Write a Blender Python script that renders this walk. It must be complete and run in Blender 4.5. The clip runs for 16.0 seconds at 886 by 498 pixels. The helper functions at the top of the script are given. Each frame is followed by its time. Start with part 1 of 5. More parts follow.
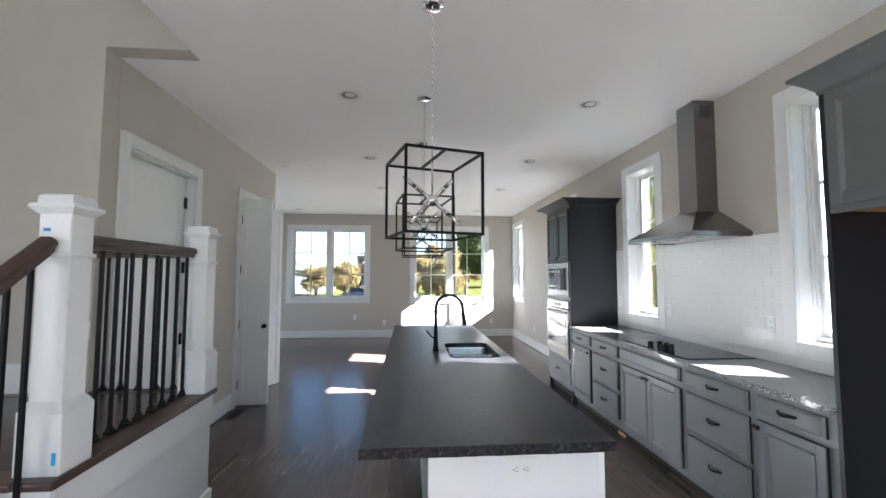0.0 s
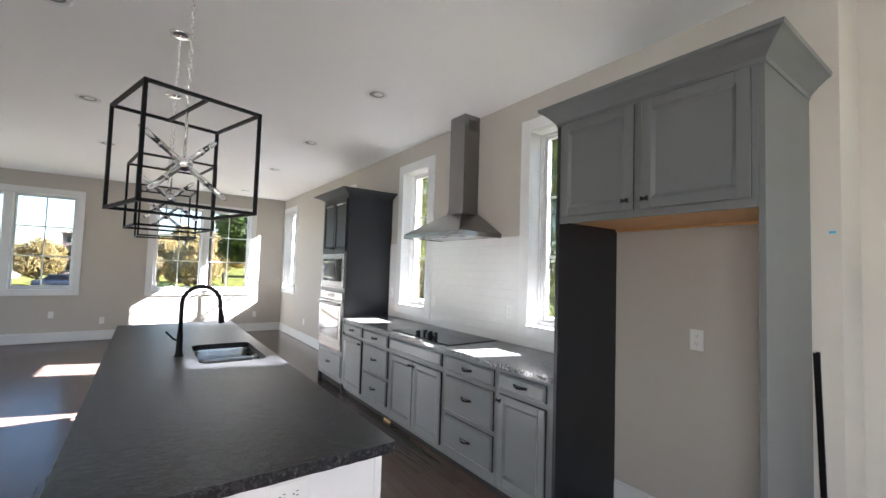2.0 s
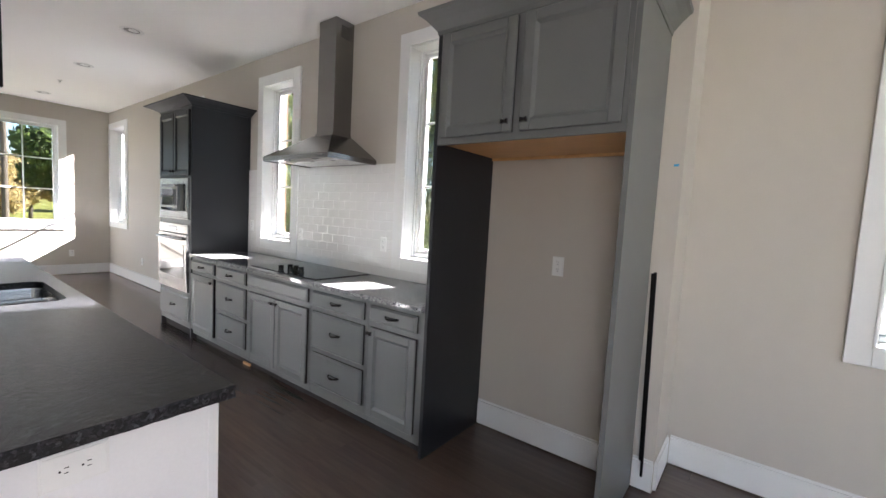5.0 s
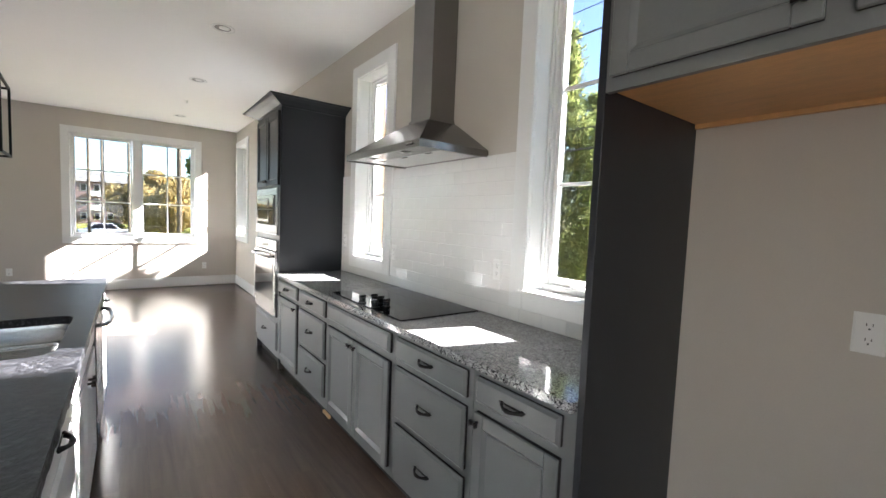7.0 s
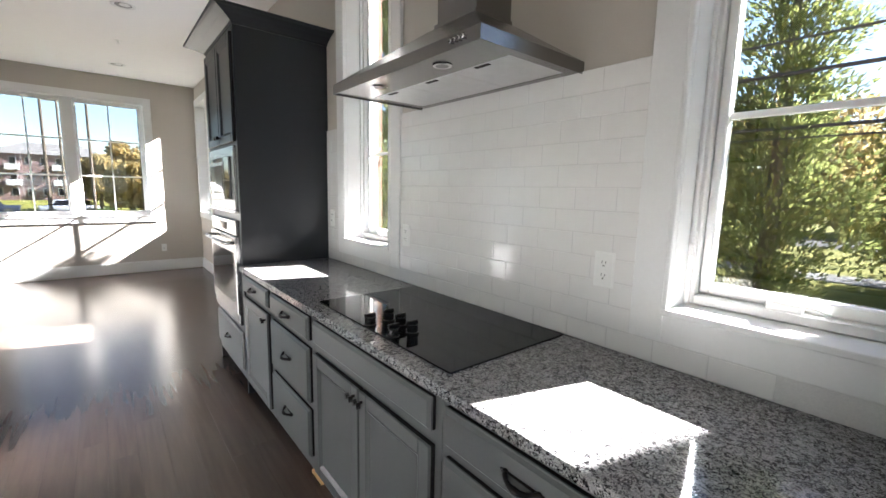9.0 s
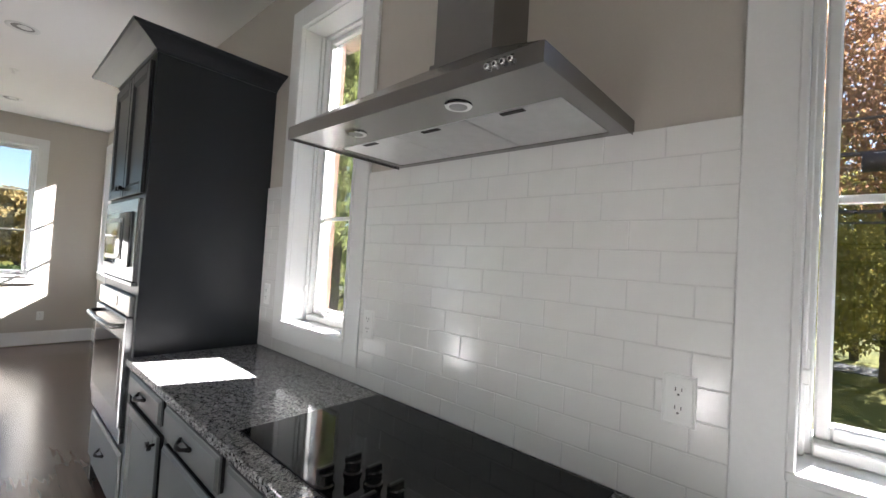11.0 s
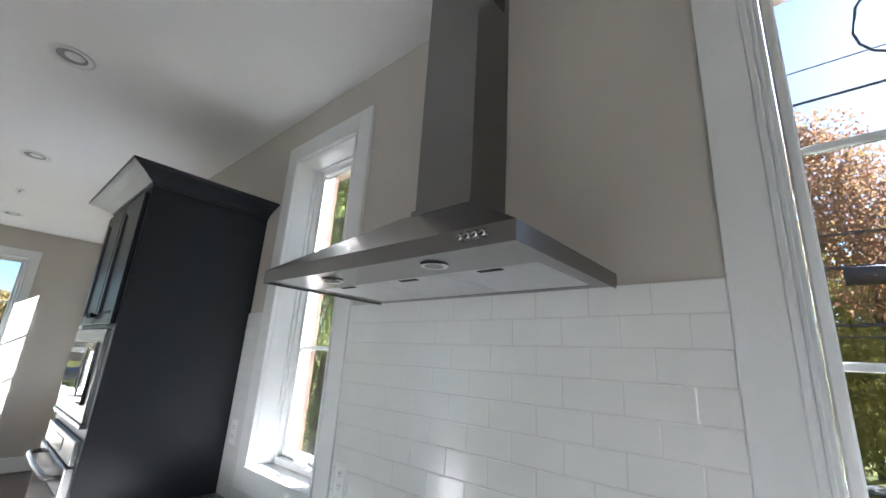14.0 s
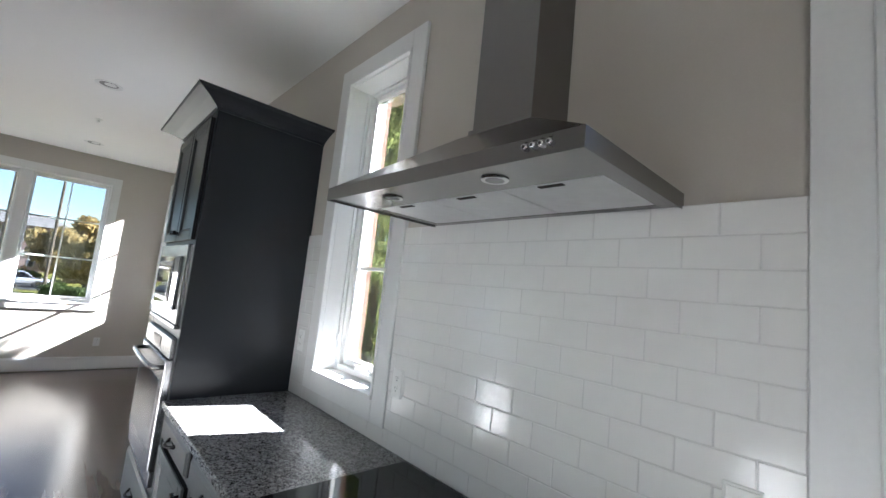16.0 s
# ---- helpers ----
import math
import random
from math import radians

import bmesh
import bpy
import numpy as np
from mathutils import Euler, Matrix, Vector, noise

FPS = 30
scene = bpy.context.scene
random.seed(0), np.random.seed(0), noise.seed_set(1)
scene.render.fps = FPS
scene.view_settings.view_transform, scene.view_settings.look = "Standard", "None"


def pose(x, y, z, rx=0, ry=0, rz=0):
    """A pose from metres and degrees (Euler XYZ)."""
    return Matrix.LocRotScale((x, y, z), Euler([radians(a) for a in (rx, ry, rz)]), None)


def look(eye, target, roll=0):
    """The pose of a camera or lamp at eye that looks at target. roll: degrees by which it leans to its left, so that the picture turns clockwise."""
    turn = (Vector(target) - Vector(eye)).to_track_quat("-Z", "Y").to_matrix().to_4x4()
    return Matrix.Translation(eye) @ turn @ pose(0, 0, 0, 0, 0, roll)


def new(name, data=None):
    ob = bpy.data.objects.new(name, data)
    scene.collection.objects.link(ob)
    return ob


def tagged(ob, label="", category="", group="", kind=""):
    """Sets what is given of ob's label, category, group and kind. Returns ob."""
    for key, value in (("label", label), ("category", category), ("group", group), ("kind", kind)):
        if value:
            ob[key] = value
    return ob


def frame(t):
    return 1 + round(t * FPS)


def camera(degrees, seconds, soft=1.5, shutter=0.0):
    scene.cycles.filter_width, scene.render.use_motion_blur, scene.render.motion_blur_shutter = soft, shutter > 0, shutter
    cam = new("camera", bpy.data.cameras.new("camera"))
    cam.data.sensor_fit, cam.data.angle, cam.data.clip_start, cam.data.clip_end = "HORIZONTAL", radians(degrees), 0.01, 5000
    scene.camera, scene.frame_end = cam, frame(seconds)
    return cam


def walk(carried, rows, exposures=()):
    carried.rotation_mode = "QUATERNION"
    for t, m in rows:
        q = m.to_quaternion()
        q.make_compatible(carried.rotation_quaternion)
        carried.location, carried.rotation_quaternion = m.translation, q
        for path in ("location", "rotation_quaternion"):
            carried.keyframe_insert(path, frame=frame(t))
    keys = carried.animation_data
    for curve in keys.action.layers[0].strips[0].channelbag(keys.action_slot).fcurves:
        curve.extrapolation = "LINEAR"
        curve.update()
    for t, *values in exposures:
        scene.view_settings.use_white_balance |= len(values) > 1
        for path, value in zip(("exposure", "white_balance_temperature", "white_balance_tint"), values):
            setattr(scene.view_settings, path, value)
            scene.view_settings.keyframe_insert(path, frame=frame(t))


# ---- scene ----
cam = camera(94.2, 16.0)
PATH = [
    (0, (0.075, 0.128, 1.535), (0.235, 2.118, 1.662), 0.1),
    (0.5, (0.082, 0.124, 1.53), (0.326, 2.106, 1.645), 0.6),
    (1, (0.086, 0.125, 1.521), (0.481, 2.084, 1.616), 1.2),
    (1.5, (0.117, 0.189, 1.515), (0.862, 2.044, 1.601), 1.7),
    (2, (0.091, 0.34, 1.537), (1.254, 1.964, 1.636), 1.8),
    (2.5, (0.124, 0.358, 1.553), (1.592, 1.712, 1.653), 1.6),
    (3, (0.164, 0.339, 1.588), (1.796, 1.493, 1.637), 1.5),
    (3.2, (0.186, 0.333, 1.578), (1.851, 1.442, 1.583), 1.6),
    (5.3, (0.32, 0.536, 1.439), (1.859, 1.799, 1.246), 3.0),
    (5.5, (0.403, 0.586, 1.442), (1.869, 1.933, 1.251), 2.7),
    (6, (0.588, 0.784, 1.43), (1.941, 2.244, 1.244), 2.6),
    (6.5, (0.776, 1.047, 1.45), (2.093, 2.545, 1.307), 2.6),
    (7, (1.004, 1.244, 1.45), (2.209, 2.835, 1.314), 2.3),
    (7.5, (1.134, 1.483, 1.431), (2.243, 3.143, 1.303), 2.0),
    (8, (1.2, 1.77, 1.456), (2.374, 3.385, 1.324), 1.8),
    (8.2, (1.233, 1.85, 1.447), (2.4, 3.466, 1.282), 1.7),
    (10.3, (1.567, 2.699, 1.428), (3.034, 4.004, 1.048), 2.3),
    (10.5, (1.563, 2.708, 1.436), (3.047, 4.016, 1.141), 2.6),
    (11, (1.569, 2.708, 1.478), (3.055, 4.045, 1.532), 3.5),
    (11.5, (1.586, 2.692, 1.591), (3.023, 4.013, 2.026), 3.6),
    (12, (1.582, 2.679, 1.661), (2.922, 3.949, 2.431), 3.8),
    (12.5, (1.586, 2.675, 1.68), (2.899, 3.933, 2.512), 3.2),
    (13, (1.596, 2.681, 1.678), (2.931, 3.94, 2.472), 2.9),
    (13.5, (1.606, 2.693, 1.665), (2.99, 3.965, 2.347), 3.0),
    (14, (1.623, 2.712, 1.625), (3.055, 4.0, 2.164), 3.5),
    (14.5, (1.632, 2.728, 1.579), (3.093, 4.026, 2.004), 4.2),
    (15, (1.631, 2.727, 1.58), (3.097, 4.045, 1.918), 4.7),
    (15.5, (1.628, 2.728, 1.582), (3.059, 4.097, 1.859), 5.3),
    (16, (1.596, 2.725, 1.567), (2.935, 4.195, 1.788), 5.9),
]
EXPOSURES = [(0.0, 5.02, 5630, 12), (1.0, 5.12, 5630, 11), (1.5, 5.12, 5630, 11), (2.0, 5.07, 5850, 13), (2.5, 4.84, 5950, 15), (3.0, 4.65, 5950, 16), (5.5, 5.07, 6050, 15), (6.0, 5.38, 6200, 14), (6.5, 5.37, 6150, 13), (7.0, 5.02, 6100, 12), (8.0, 4.87, 6050, 12), (10.5, 4.5, 6150, 15), (11.5, 4.45, 5850, 12), (13.0, 4.51, 5600, 10), (16.0, 4.5, 5650, 11)]
walk(cam, [(t, look(eye, target, roll)) for t, eye, target, roll in PATH], EXPOSURES)

# ---------- world and sun ----------
SUN = Vector((1.0, -0.31, 0.689)).normalized()
world = bpy.data.worlds.new("world")
scene.world = world
world.use_nodes = True
wn = world.node_tree
sky = wn.nodes.new("ShaderNodeTexSky")
sky.sky_type, sky.sun_disc = "NISHITA", False
sky.sun_elevation = math.asin(SUN.z)
sky.sun_rotation = math.atan2(SUN.x, SUN.y)
sky.air_density, sky.dust_density = 1.0, 0.3
wn.links.new(sky.outputs[0], wn.nodes["Background"].inputs[0])
wn.nodes["Background"].inputs[1].default_value = 0.05
sun = new("sun", bpy.data.lights.new("sun", "SUN"))
sun.data.energy, sun.data.angle, sun.data.color = 5.0, radians(0.5), (1.0, 0.95, 0.87)
sun.matrix_world = look(SUN * 60, (0, 0, 0))
# power of the added fill lamps set in unseen windows behind and beside the walk
FILL_POWER = (0.4, 1.9, 0.4, 0.6, 1.2, 3.4)


# ---------- materials ----------
def nodes_of(m):
    m.use_nodes = True
    nt = m.node_tree
    return nt, nt.nodes["Principled BSDF"]


def mat(name, base, rough=0.5, metal=0.0, var=0.08, scale=6.0, bump=0.05, bscale=60.0, rand=0.0, coat=0.0, spec=0.5, stretch=None, tint=None, rvar=0.1):
    """Two scales of colour variation, fine relief and uneven gloss."""
    m = bpy.data.materials.new(name)
    nt, b = nodes_of(m)
    L = nt.links.new
    tc = nt.nodes.new("ShaderNodeTexCoord")
    mp = nt.nodes.new("ShaderNodeMapping")
    mp.inputs["Scale"].default_value = stretch or (1, 1, 1)
    L(tc.outputs["Object"], mp.inputs["Vector"])
    n1 = nt.nodes.new("ShaderNodeTexNoise")
    n1.inputs["Scale"].default_value, n1.inputs["Detail"].default_value = scale, 6
    n2 = nt.nodes.new("ShaderNodeTexNoise")
    n2.inputs["Scale"].default_value, n2.inputs["Detail"].default_value = bscale, 4
    L(mp.outputs[0], n1.inputs["Vector"])
    L(mp.outputs[0], n2.inputs["Vector"])
    add = nt.nodes.new("ShaderNodeMath")
    add.operation = "ADD"
    L(n1.outputs["Fac"], add.inputs[0])
    L(n2.outputs["Fac"], add.inputs[1])
    last = add.outputs[0]
    if rand:
        oi = nt.nodes.new("ShaderNodeObjectInfo")
        gi = nt.nodes.new("ShaderNodeNewGeometry")
        for src in (oi.outputs["Random"], gi.outputs["Random Per Island"]):
            ma = nt.nodes.new("ShaderNodeMath")
            ma.operation = "MULTIPLY_ADD"
            ma.inputs[1].default_value = rand
            L(src, ma.inputs[0])
            L(last, ma.inputs[2])
            last = ma.outputs[0]
    mr = nt.nodes.new("ShaderNodeMapRange")
    mr.inputs["From Min"].default_value, mr.inputs["From Max"].default_value = 0.6, 1.4 + 2 * rand
    L(last, mr.inputs["Value"])
    mx = nt.nodes.new("ShaderNodeMix")
    mx.data_type = "RGBA"
    lo = [c * (1 - var) for c in base]
    hi = [min(1, c * (1 + var)) for c in (tint or base)]
    mx.inputs[6].default_value, mx.inputs[7].default_value = (*lo, 1), (*hi, 1)
    L(mr.outputs[0], mx.inputs[0])
    L(mx.outputs[2], b.inputs["Base Color"])
    rr = nt.nodes.new("ShaderNodeMapRange")
    rr.inputs["To Min"].default_value, rr.inputs["To Max"].default_value = rough * (1 - rvar), min(1, rough * (1 + rvar))
    L(n1.outputs["Fac"], rr.inputs["Value"])
    L(rr.outputs[0], b.inputs["Roughness"])
    b.inputs["Metallic"].default_value = metal
    b.inputs["Specular IOR Level"].default_value = spec
    if coat:
        b.inputs["Coat Weight"].default_value = coat
        b.inputs["Coat Roughness"].default_value = 0.08
    if bump:
        bp = nt.nodes.new("ShaderNodeBump")
        bp.inputs["Strength"].default_value, bp.inputs["Distance"].default_value = bump, 0.01
        L(n2.outputs["Fac"], bp.inputs["Height"])
        L(bp.outputs[0], b.inputs["Normal"])
    return m


def leaf_mat(name, c0, c1):
    """Thin leaves: colour leaf by leaf, light shining through."""
    m = bpy.data.materials.new(name)
    nt, b = nodes_of(m)
    L = nt.links.new
    gi = nt.nodes.new("ShaderNodeNewGeometry")
    tc = nt.nodes.new("ShaderNodeTexCoord")
    no = nt.nodes.new("ShaderNodeTexNoise")
    no.inputs["Scale"].default_value = 0.7
    L(tc.outputs["Object"], no.inputs["Vector"])
    av = nt.nodes.new("ShaderNodeMix")
    av.inputs[0].default_value = 0.5
    L(gi.outputs["Random Per Island"], av.inputs[2])
    L(no.outputs["Fac"], av.inputs[3])
    mx = nt.nodes.new("ShaderNodeMix")
    mx.data_type = "RGBA"
    mx.inputs[6].default_value, mx.inputs[7].default_value = (*c0, 1), (*c1, 1)
    L(av.outputs[0], mx.inputs[0])
    L(mx.outputs[2], b.inputs["Base Color"])
    b.inputs["Roughness"].default_value = 0.7
    tr = nt.nodes.new("ShaderNodeBsdfTranslucent")
    L(mx.outputs[2], tr.inputs["Color"])
    ms = nt.nodes.new("ShaderNodeMixShader")
    ms.inputs[0].default_value = 0.62
    L(b.outputs[0], ms.inputs[1])
    L(tr.outputs[0], ms.inputs[2])
    L(ms.outputs[0], nt.nodes["Material Output"].inputs["Surface"])
    return m


def glass_mat(name, rough=0.0, tint=(1, 1, 1)):
    m = bpy.data.materials.new(name)
    nt, b = nodes_of(m)
    b.inputs["Base Color"].default_value = (*tint, 1)
    b.inputs["Transmission Weight"].default_value = 1.0
    b.inputs["Roughness"].default_value = rough
    b.inputs["IOR"].default_value = 1.45
    return m


def pane_mat(name, gloss=True, clear=(0.97, 0.98, 0.975)):
    """A thin pane: straight through, dimmed by the clear colour, with the mirror gloss of glass."""
    m = bpy.data.materials.new(name)
    nt, b = nodes_of(m)
    nt.nodes.remove(b)
    fr = nt.nodes.new("ShaderNodeFresnel")
    fr.inputs["IOR"].default_value = 1.45
    tr = nt.nodes.new("ShaderNodeBsdfTransparent")
    tr.inputs["Color"].default_value = (*clear, 1)
    gl = nt.nodes.new("ShaderNodeBsdfGlossy")
    gl.inputs["Roughness"].default_value = 0.0
    mx = nt.nodes.new("ShaderNodeMixShader")
    mx.inputs[0].default_value = 0.0
    if gloss:
        nt.links.new(fr.outputs[0], mx.inputs[0])
    nt.links.new(tr.outputs[0], mx.inputs[1])
    nt.links.new(gl.outputs[0], mx.inputs[2])
    nt.links.new(mx.outputs[0], nt.nodes["Material Output"].inputs["Surface"])
    return m


def granite_mat(name, stops, scale, rough, bump, spec=0.5):
    """Speckled stone: crystals of several colours at two sizes."""
    m = bpy.data.materials.new(name)
    nt, b = nodes_of(m)
    L = nt.links.new
    tc = nt.nodes.new("ShaderNodeTexCoord")
    wob = nt.nodes.new("ShaderNodeTexNoise")
    wob.inputs["Scale"].default_value, wob.inputs["Detail"].default_value = scale * 0.6, 5
    L(tc.outputs["Object"], wob.inputs["Vector"])
    mixv = nt.nodes.new("ShaderNodeMix")
    mixv.data_type = "VECTOR"
    mixv.inputs[0].default_value = 0.035
    L(tc.outputs["Object"], mixv.inputs[4])
    L(wob.outputs["Color"], mixv.inputs[5])
    vo = nt.nodes.new("ShaderNodeTexVoronoi")
    vo.inputs["Scale"].default_value = scale
    L(mixv.outputs[1], vo.inputs["Vector"])
    no = nt.nodes.new("ShaderNodeTexNoise")
    no.inputs["Scale"].default_value, no.inputs["Detail"].default_value, no.inputs["Roughness"].default_value = scale * 0.45, 8, 0.75
    L(tc.outputs["Object"], no.inputs["Vector"])
    sep = nt.nodes.new("ShaderNodeSeparateColor")
    L(vo.outputs["Color"], sep.inputs[0])
    mm = nt.nodes.new("ShaderNodeMix")
    mm.inputs[0].default_value = 0.55
    L(sep.outputs[0], mm.inputs[2])
    L(no.outputs["Fac"], mm.inputs[3])
    cr = nt.nodes.new("ShaderNodeValToRGB")
    cr.color_ramp.elements[0].position, cr.color_ramp.elements[0].color = stops[0][0], (*stops[0][1], 1)
    cr.color_ramp.elements[1].position, cr.color_ramp.elements[1].color = stops[-1][0], (*stops[-1][1], 1)
    for p, c in stops[1:-1]:
        cr.color_ramp.elements.new(p).color = (*c, 1)
    L(mm.outputs[0], cr.inputs[0])
    L(cr.outputs[0], b.inputs["Base Color"])
    b.inputs["Roughness"].default_value = rough
    b.inputs["Specular IOR Level"].default_value = spec
    bp = nt.nodes.new("ShaderNodeBump")
    bp.inputs["Strength"].default_value, bp.inputs["Distance"].default_value = bump, 0.006
    L(no.outputs["Fac"], bp.inputs["Height"])
    L(bp.outputs[0], b.inputs["Normal"])
    return m


def brick_mat(name, c1, c2, mortar, w, h):
    m = bpy.data.materials.new(name)
    nt, b = nodes_of(m)
    L = nt.links.new
    tc = nt.nodes.new("ShaderNodeTexCoord")
    mp = nt.nodes.new("ShaderNodeMapping")
    mp.inputs["Rotation"].default_value = (radians(90), 0, 0)
    L(tc.outputs["Object"], mp.inputs["Vector"])
    br = nt.nodes.new("ShaderNodeTexBrick")
    br.inputs["Color1"].default_value, br.inputs["Color2"].default_value, br.inputs["Mortar"].default_value = (*c1, 1), (*c2, 1), (*mortar, 1)
    br.inputs["Scale"].default_value = 1.0
    br.inputs["Brick Width"].default_value, br.inputs["Row Height"].default_value, br.inputs["Mortar Size"].default_value = w, h, h * 0.08
    L(mp.outputs[0], br.inputs["Vector"])
    L(br.outputs["Color"], b.inputs["Base Color"])
    b.inputs["Roughness"].default_value = 0.85
    return m


def wood_floor_mat(name):
    """Dark stained oak: grain along the board, tone board by board, satin lacquer."""
    m = bpy.data.materials.new(name)
    nt, b = nodes_of(m)
    L = nt.links.new
    tc = nt.nodes.new("ShaderNodeTexCoord")
    oi = nt.nodes.new("ShaderNodeObjectInfo")
    gi = nt.nodes.new("ShaderNodeNewGeometry")
    off = nt.nodes.new("ShaderNodeVectorMath")
    off.operation = "ADD"
    L(tc.outputs["Object"], off.inputs[0])
    cmb = nt.nodes.new("ShaderNodeCombineXYZ")
    rs = nt.nodes.new("ShaderNodeMath")
    rs.operation = "ADD"
    L(oi.outputs["Random"], rs.inputs[0])
    L(gi.outputs["Random Per Island"], rs.inputs[1])
    sc = nt.nodes.new("ShaderNodeMath")
    sc.operation = "MULTIPLY"
    sc.inputs[1].default_value = 37.0
    L(rs.outputs[0], sc.inputs[0])
    L(sc.outputs[0], cmb.inputs[0])
    L(sc.outputs[0], cmb.inputs[1])
    L(cmb.outputs[0], off.inputs[1])
    mp = nt.nodes.new("ShaderNodeMapping")
    mp.inputs["Scale"].default_value = (14, 0.9, 14)
    L(off.outputs[0], mp.inputs["Vector"])
    g = nt.nodes.new("ShaderNodeTexNoise")
    g.inputs["Scale"].default_value, g.inputs["Detail"].default_value, g.inputs["Distortion"].default_value = 2.2, 5, 0.5
    L(mp.outputs[0], g.inputs["Vector"])
    ramp = nt.nodes.new("ShaderNodeValToRGB")
    ramp.color_ramp.elements[0].position, ramp.color_ramp.elements[0].color = 0.3, (0.072, 0.051, 0.042, 1)
    ramp.color_ramp.elements[1].position, ramp.color_ramp.elements[1].color = 0.75, (0.096, 0.068, 0.056, 1)
    L(g.outputs["Fac"], ramp.inputs[0])
    hv = nt.nodes.new("ShaderNodeHueSaturation")
    mr = nt.nodes.new("ShaderNodeMapRange")
    mr.inputs["From Max"].default_value = 2.0
    mr.inputs["To Min"].default_value, mr.inputs["To Max"].default_value = 0.84, 1.18
    L(rs.outputs[0], mr.inputs["Value"])
    L(mr.outputs[0], hv.inputs["Value"])
    L(ramp.outputs[0], hv.inputs["Color"])
    L(hv.outputs[0], b.inputs["Base Color"])
    big = nt.nodes.new("ShaderNodeTexNoise")
    big.inputs["Scale"].default_value, big.inputs["Detail"].default_value = 1.7, 3
    L(tc.outputs["Object"], big.inputs["Vector"])
    rr = nt.nodes.new("ShaderNodeMapRange")
    rr.inputs["To Min"].default_value, rr.inputs["To Max"].default_value = 0.20, 0.27
    L(big.outputs["Fac"], rr.inputs["Value"])
    L(rr.outputs[0], b.inputs["Roughness"])
    b.inputs["Specular IOR Level"].default_value = 0.75
    bp = nt.nodes.new("ShaderNodeBump")
    bp.inputs["Strength"].default_value, bp.inputs["Distance"].default_value = 0.006, 0.001
    L(g.outputs["Fac"], bp.inputs["Height"])
    L(bp.outputs[0], b.inputs["Normal"])
    return m


M_WALL = mat("wall_paint", (0.51, 0.472, 0.42), 0.75, var=0.03, scale=1.2, bump=0.04, bscale=160)
M_CEIL = mat("ceiling_paint", (0.89, 0.88, 0.865), 0.9, var=0.02, scale=1.0, bump=0.03, bscale=150)
M_TRIM = mat("trim_paint", (0.74, 0.74, 0.73), 0.38, var=0.025, scale=2.5, bump=0.02, bscale=90)
M_DOOR = mat("door_paint", (0.78, 0.78, 0.77), 0.4, var=0.025, scale=2.0, bump=0.02, bscale=90)
M_CAB = mat("cabinet_grey_paint", (0.124, 0.129, 0.127), 0.34, var=0.05, scale=3.0, bump=0.02, bscale=120)
# darker copy of the cabinet grey, shade on tower and niche panel included
M_TOWER = mat("shaded_cabinet_paint", (0.015, 0.016, 0.019), 0.36, spec=0.4, var=0.05, scale=3.0, bump=0.02, bscale=120)
M_WHITECAB = mat("cabinet_white_paint", (0.78, 0.78, 0.78), 0.38, var=0.03, scale=3.0, bump=0.02, bscale=120)
M_MAPLE = mat("maple_ply", (0.62, 0.36, 0.15), 0.5, var=0.14, scale=5, bump=0.03, bscale=40, stretch=(1, 6, 1))
M_STEEL = mat("brushed_steel", (0.26, 0.252, 0.246), 0.25, 1.0, var=0.02, scale=2, bump=0.012, bscale=90, stretch=(1, 0.04, 3))
M_STEELH = mat("brushed_steel_across", (0.30, 0.292, 0.286), 0.25, 1.0, var=0.02, scale=2, bump=0.012, bscale=90, stretch=(0.04, 1, 3))
M_APPLIANCE = mat("appliance_steel", (0.44, 0.437, 0.432), 0.26, 1.0, var=0.03, scale=2, bump=0.01, bscale=90, stretch=(0.04, 1, 3))
M_OVENGLASS = mat("oven_glass", (0.010, 0.010, 0.011), 0.04, var=0.1, bump=0, spec=0.9)
M_GREYB = mat("lens_grey", (0.22, 0.215, 0.21), 0.5, var=0.1, bump=0)
M_FILTER = mat("filter_mesh_steel", (0.60, 0.60, 0.60), 0.42, 0.8, var=0.1, scale=30, bump=0.3, bscale=400)
M_CHROME = mat("chrome", (0.80, 0.80, 0.80), 0.06, 1.0, var=0.02, bump=0)
M_BLACKM = mat("black_metal", (0.005, 0.0045, 0.0045), 0.45, 0.0, spec=0.14, var=0.2, scale=20, bump=0.04, bscale=120)
M_BRONZE = mat("dark_bronze", (0.012, 0.010, 0.009), 0.3, 0.5, var=0.25, scale=30, bump=0.02, bscale=90)
M_BLKGLASS = mat("black_glass", (0.006, 0.006, 0.007), 0.05, var=0.1, bump=0, spec=0.2)
M_BLKPLAST = mat("black_plastic", (0.005, 0.005, 0.005), 0.22, var=0.1, bump=0.02)
M_PLASTIC = mat("white_plastic", (0.78, 0.78, 0.76), 0.35, var=0.02, bump=0)
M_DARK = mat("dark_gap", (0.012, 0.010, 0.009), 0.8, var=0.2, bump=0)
M_GROUT = mat("grout", (0.64, 0.63, 0.615), 0.9, var=0.08, scale=12, bump=0.15, bscale=200)
M_TILE = mat("white_tile_glaze", (0.76, 0.75, 0.73), 0.13, var=0.02, scale=3, bump=0.02, bscale=14, rand=0.2)
M_FLOOR = wood_floor_mat("stained_oak")
M_RAIL = mat("stained_oak_rail", (0.062, 0.034, 0.022), 0.36, var=0.4, scale=5, bump=0.06, bscale=30, stretch=(6, 1, 6))
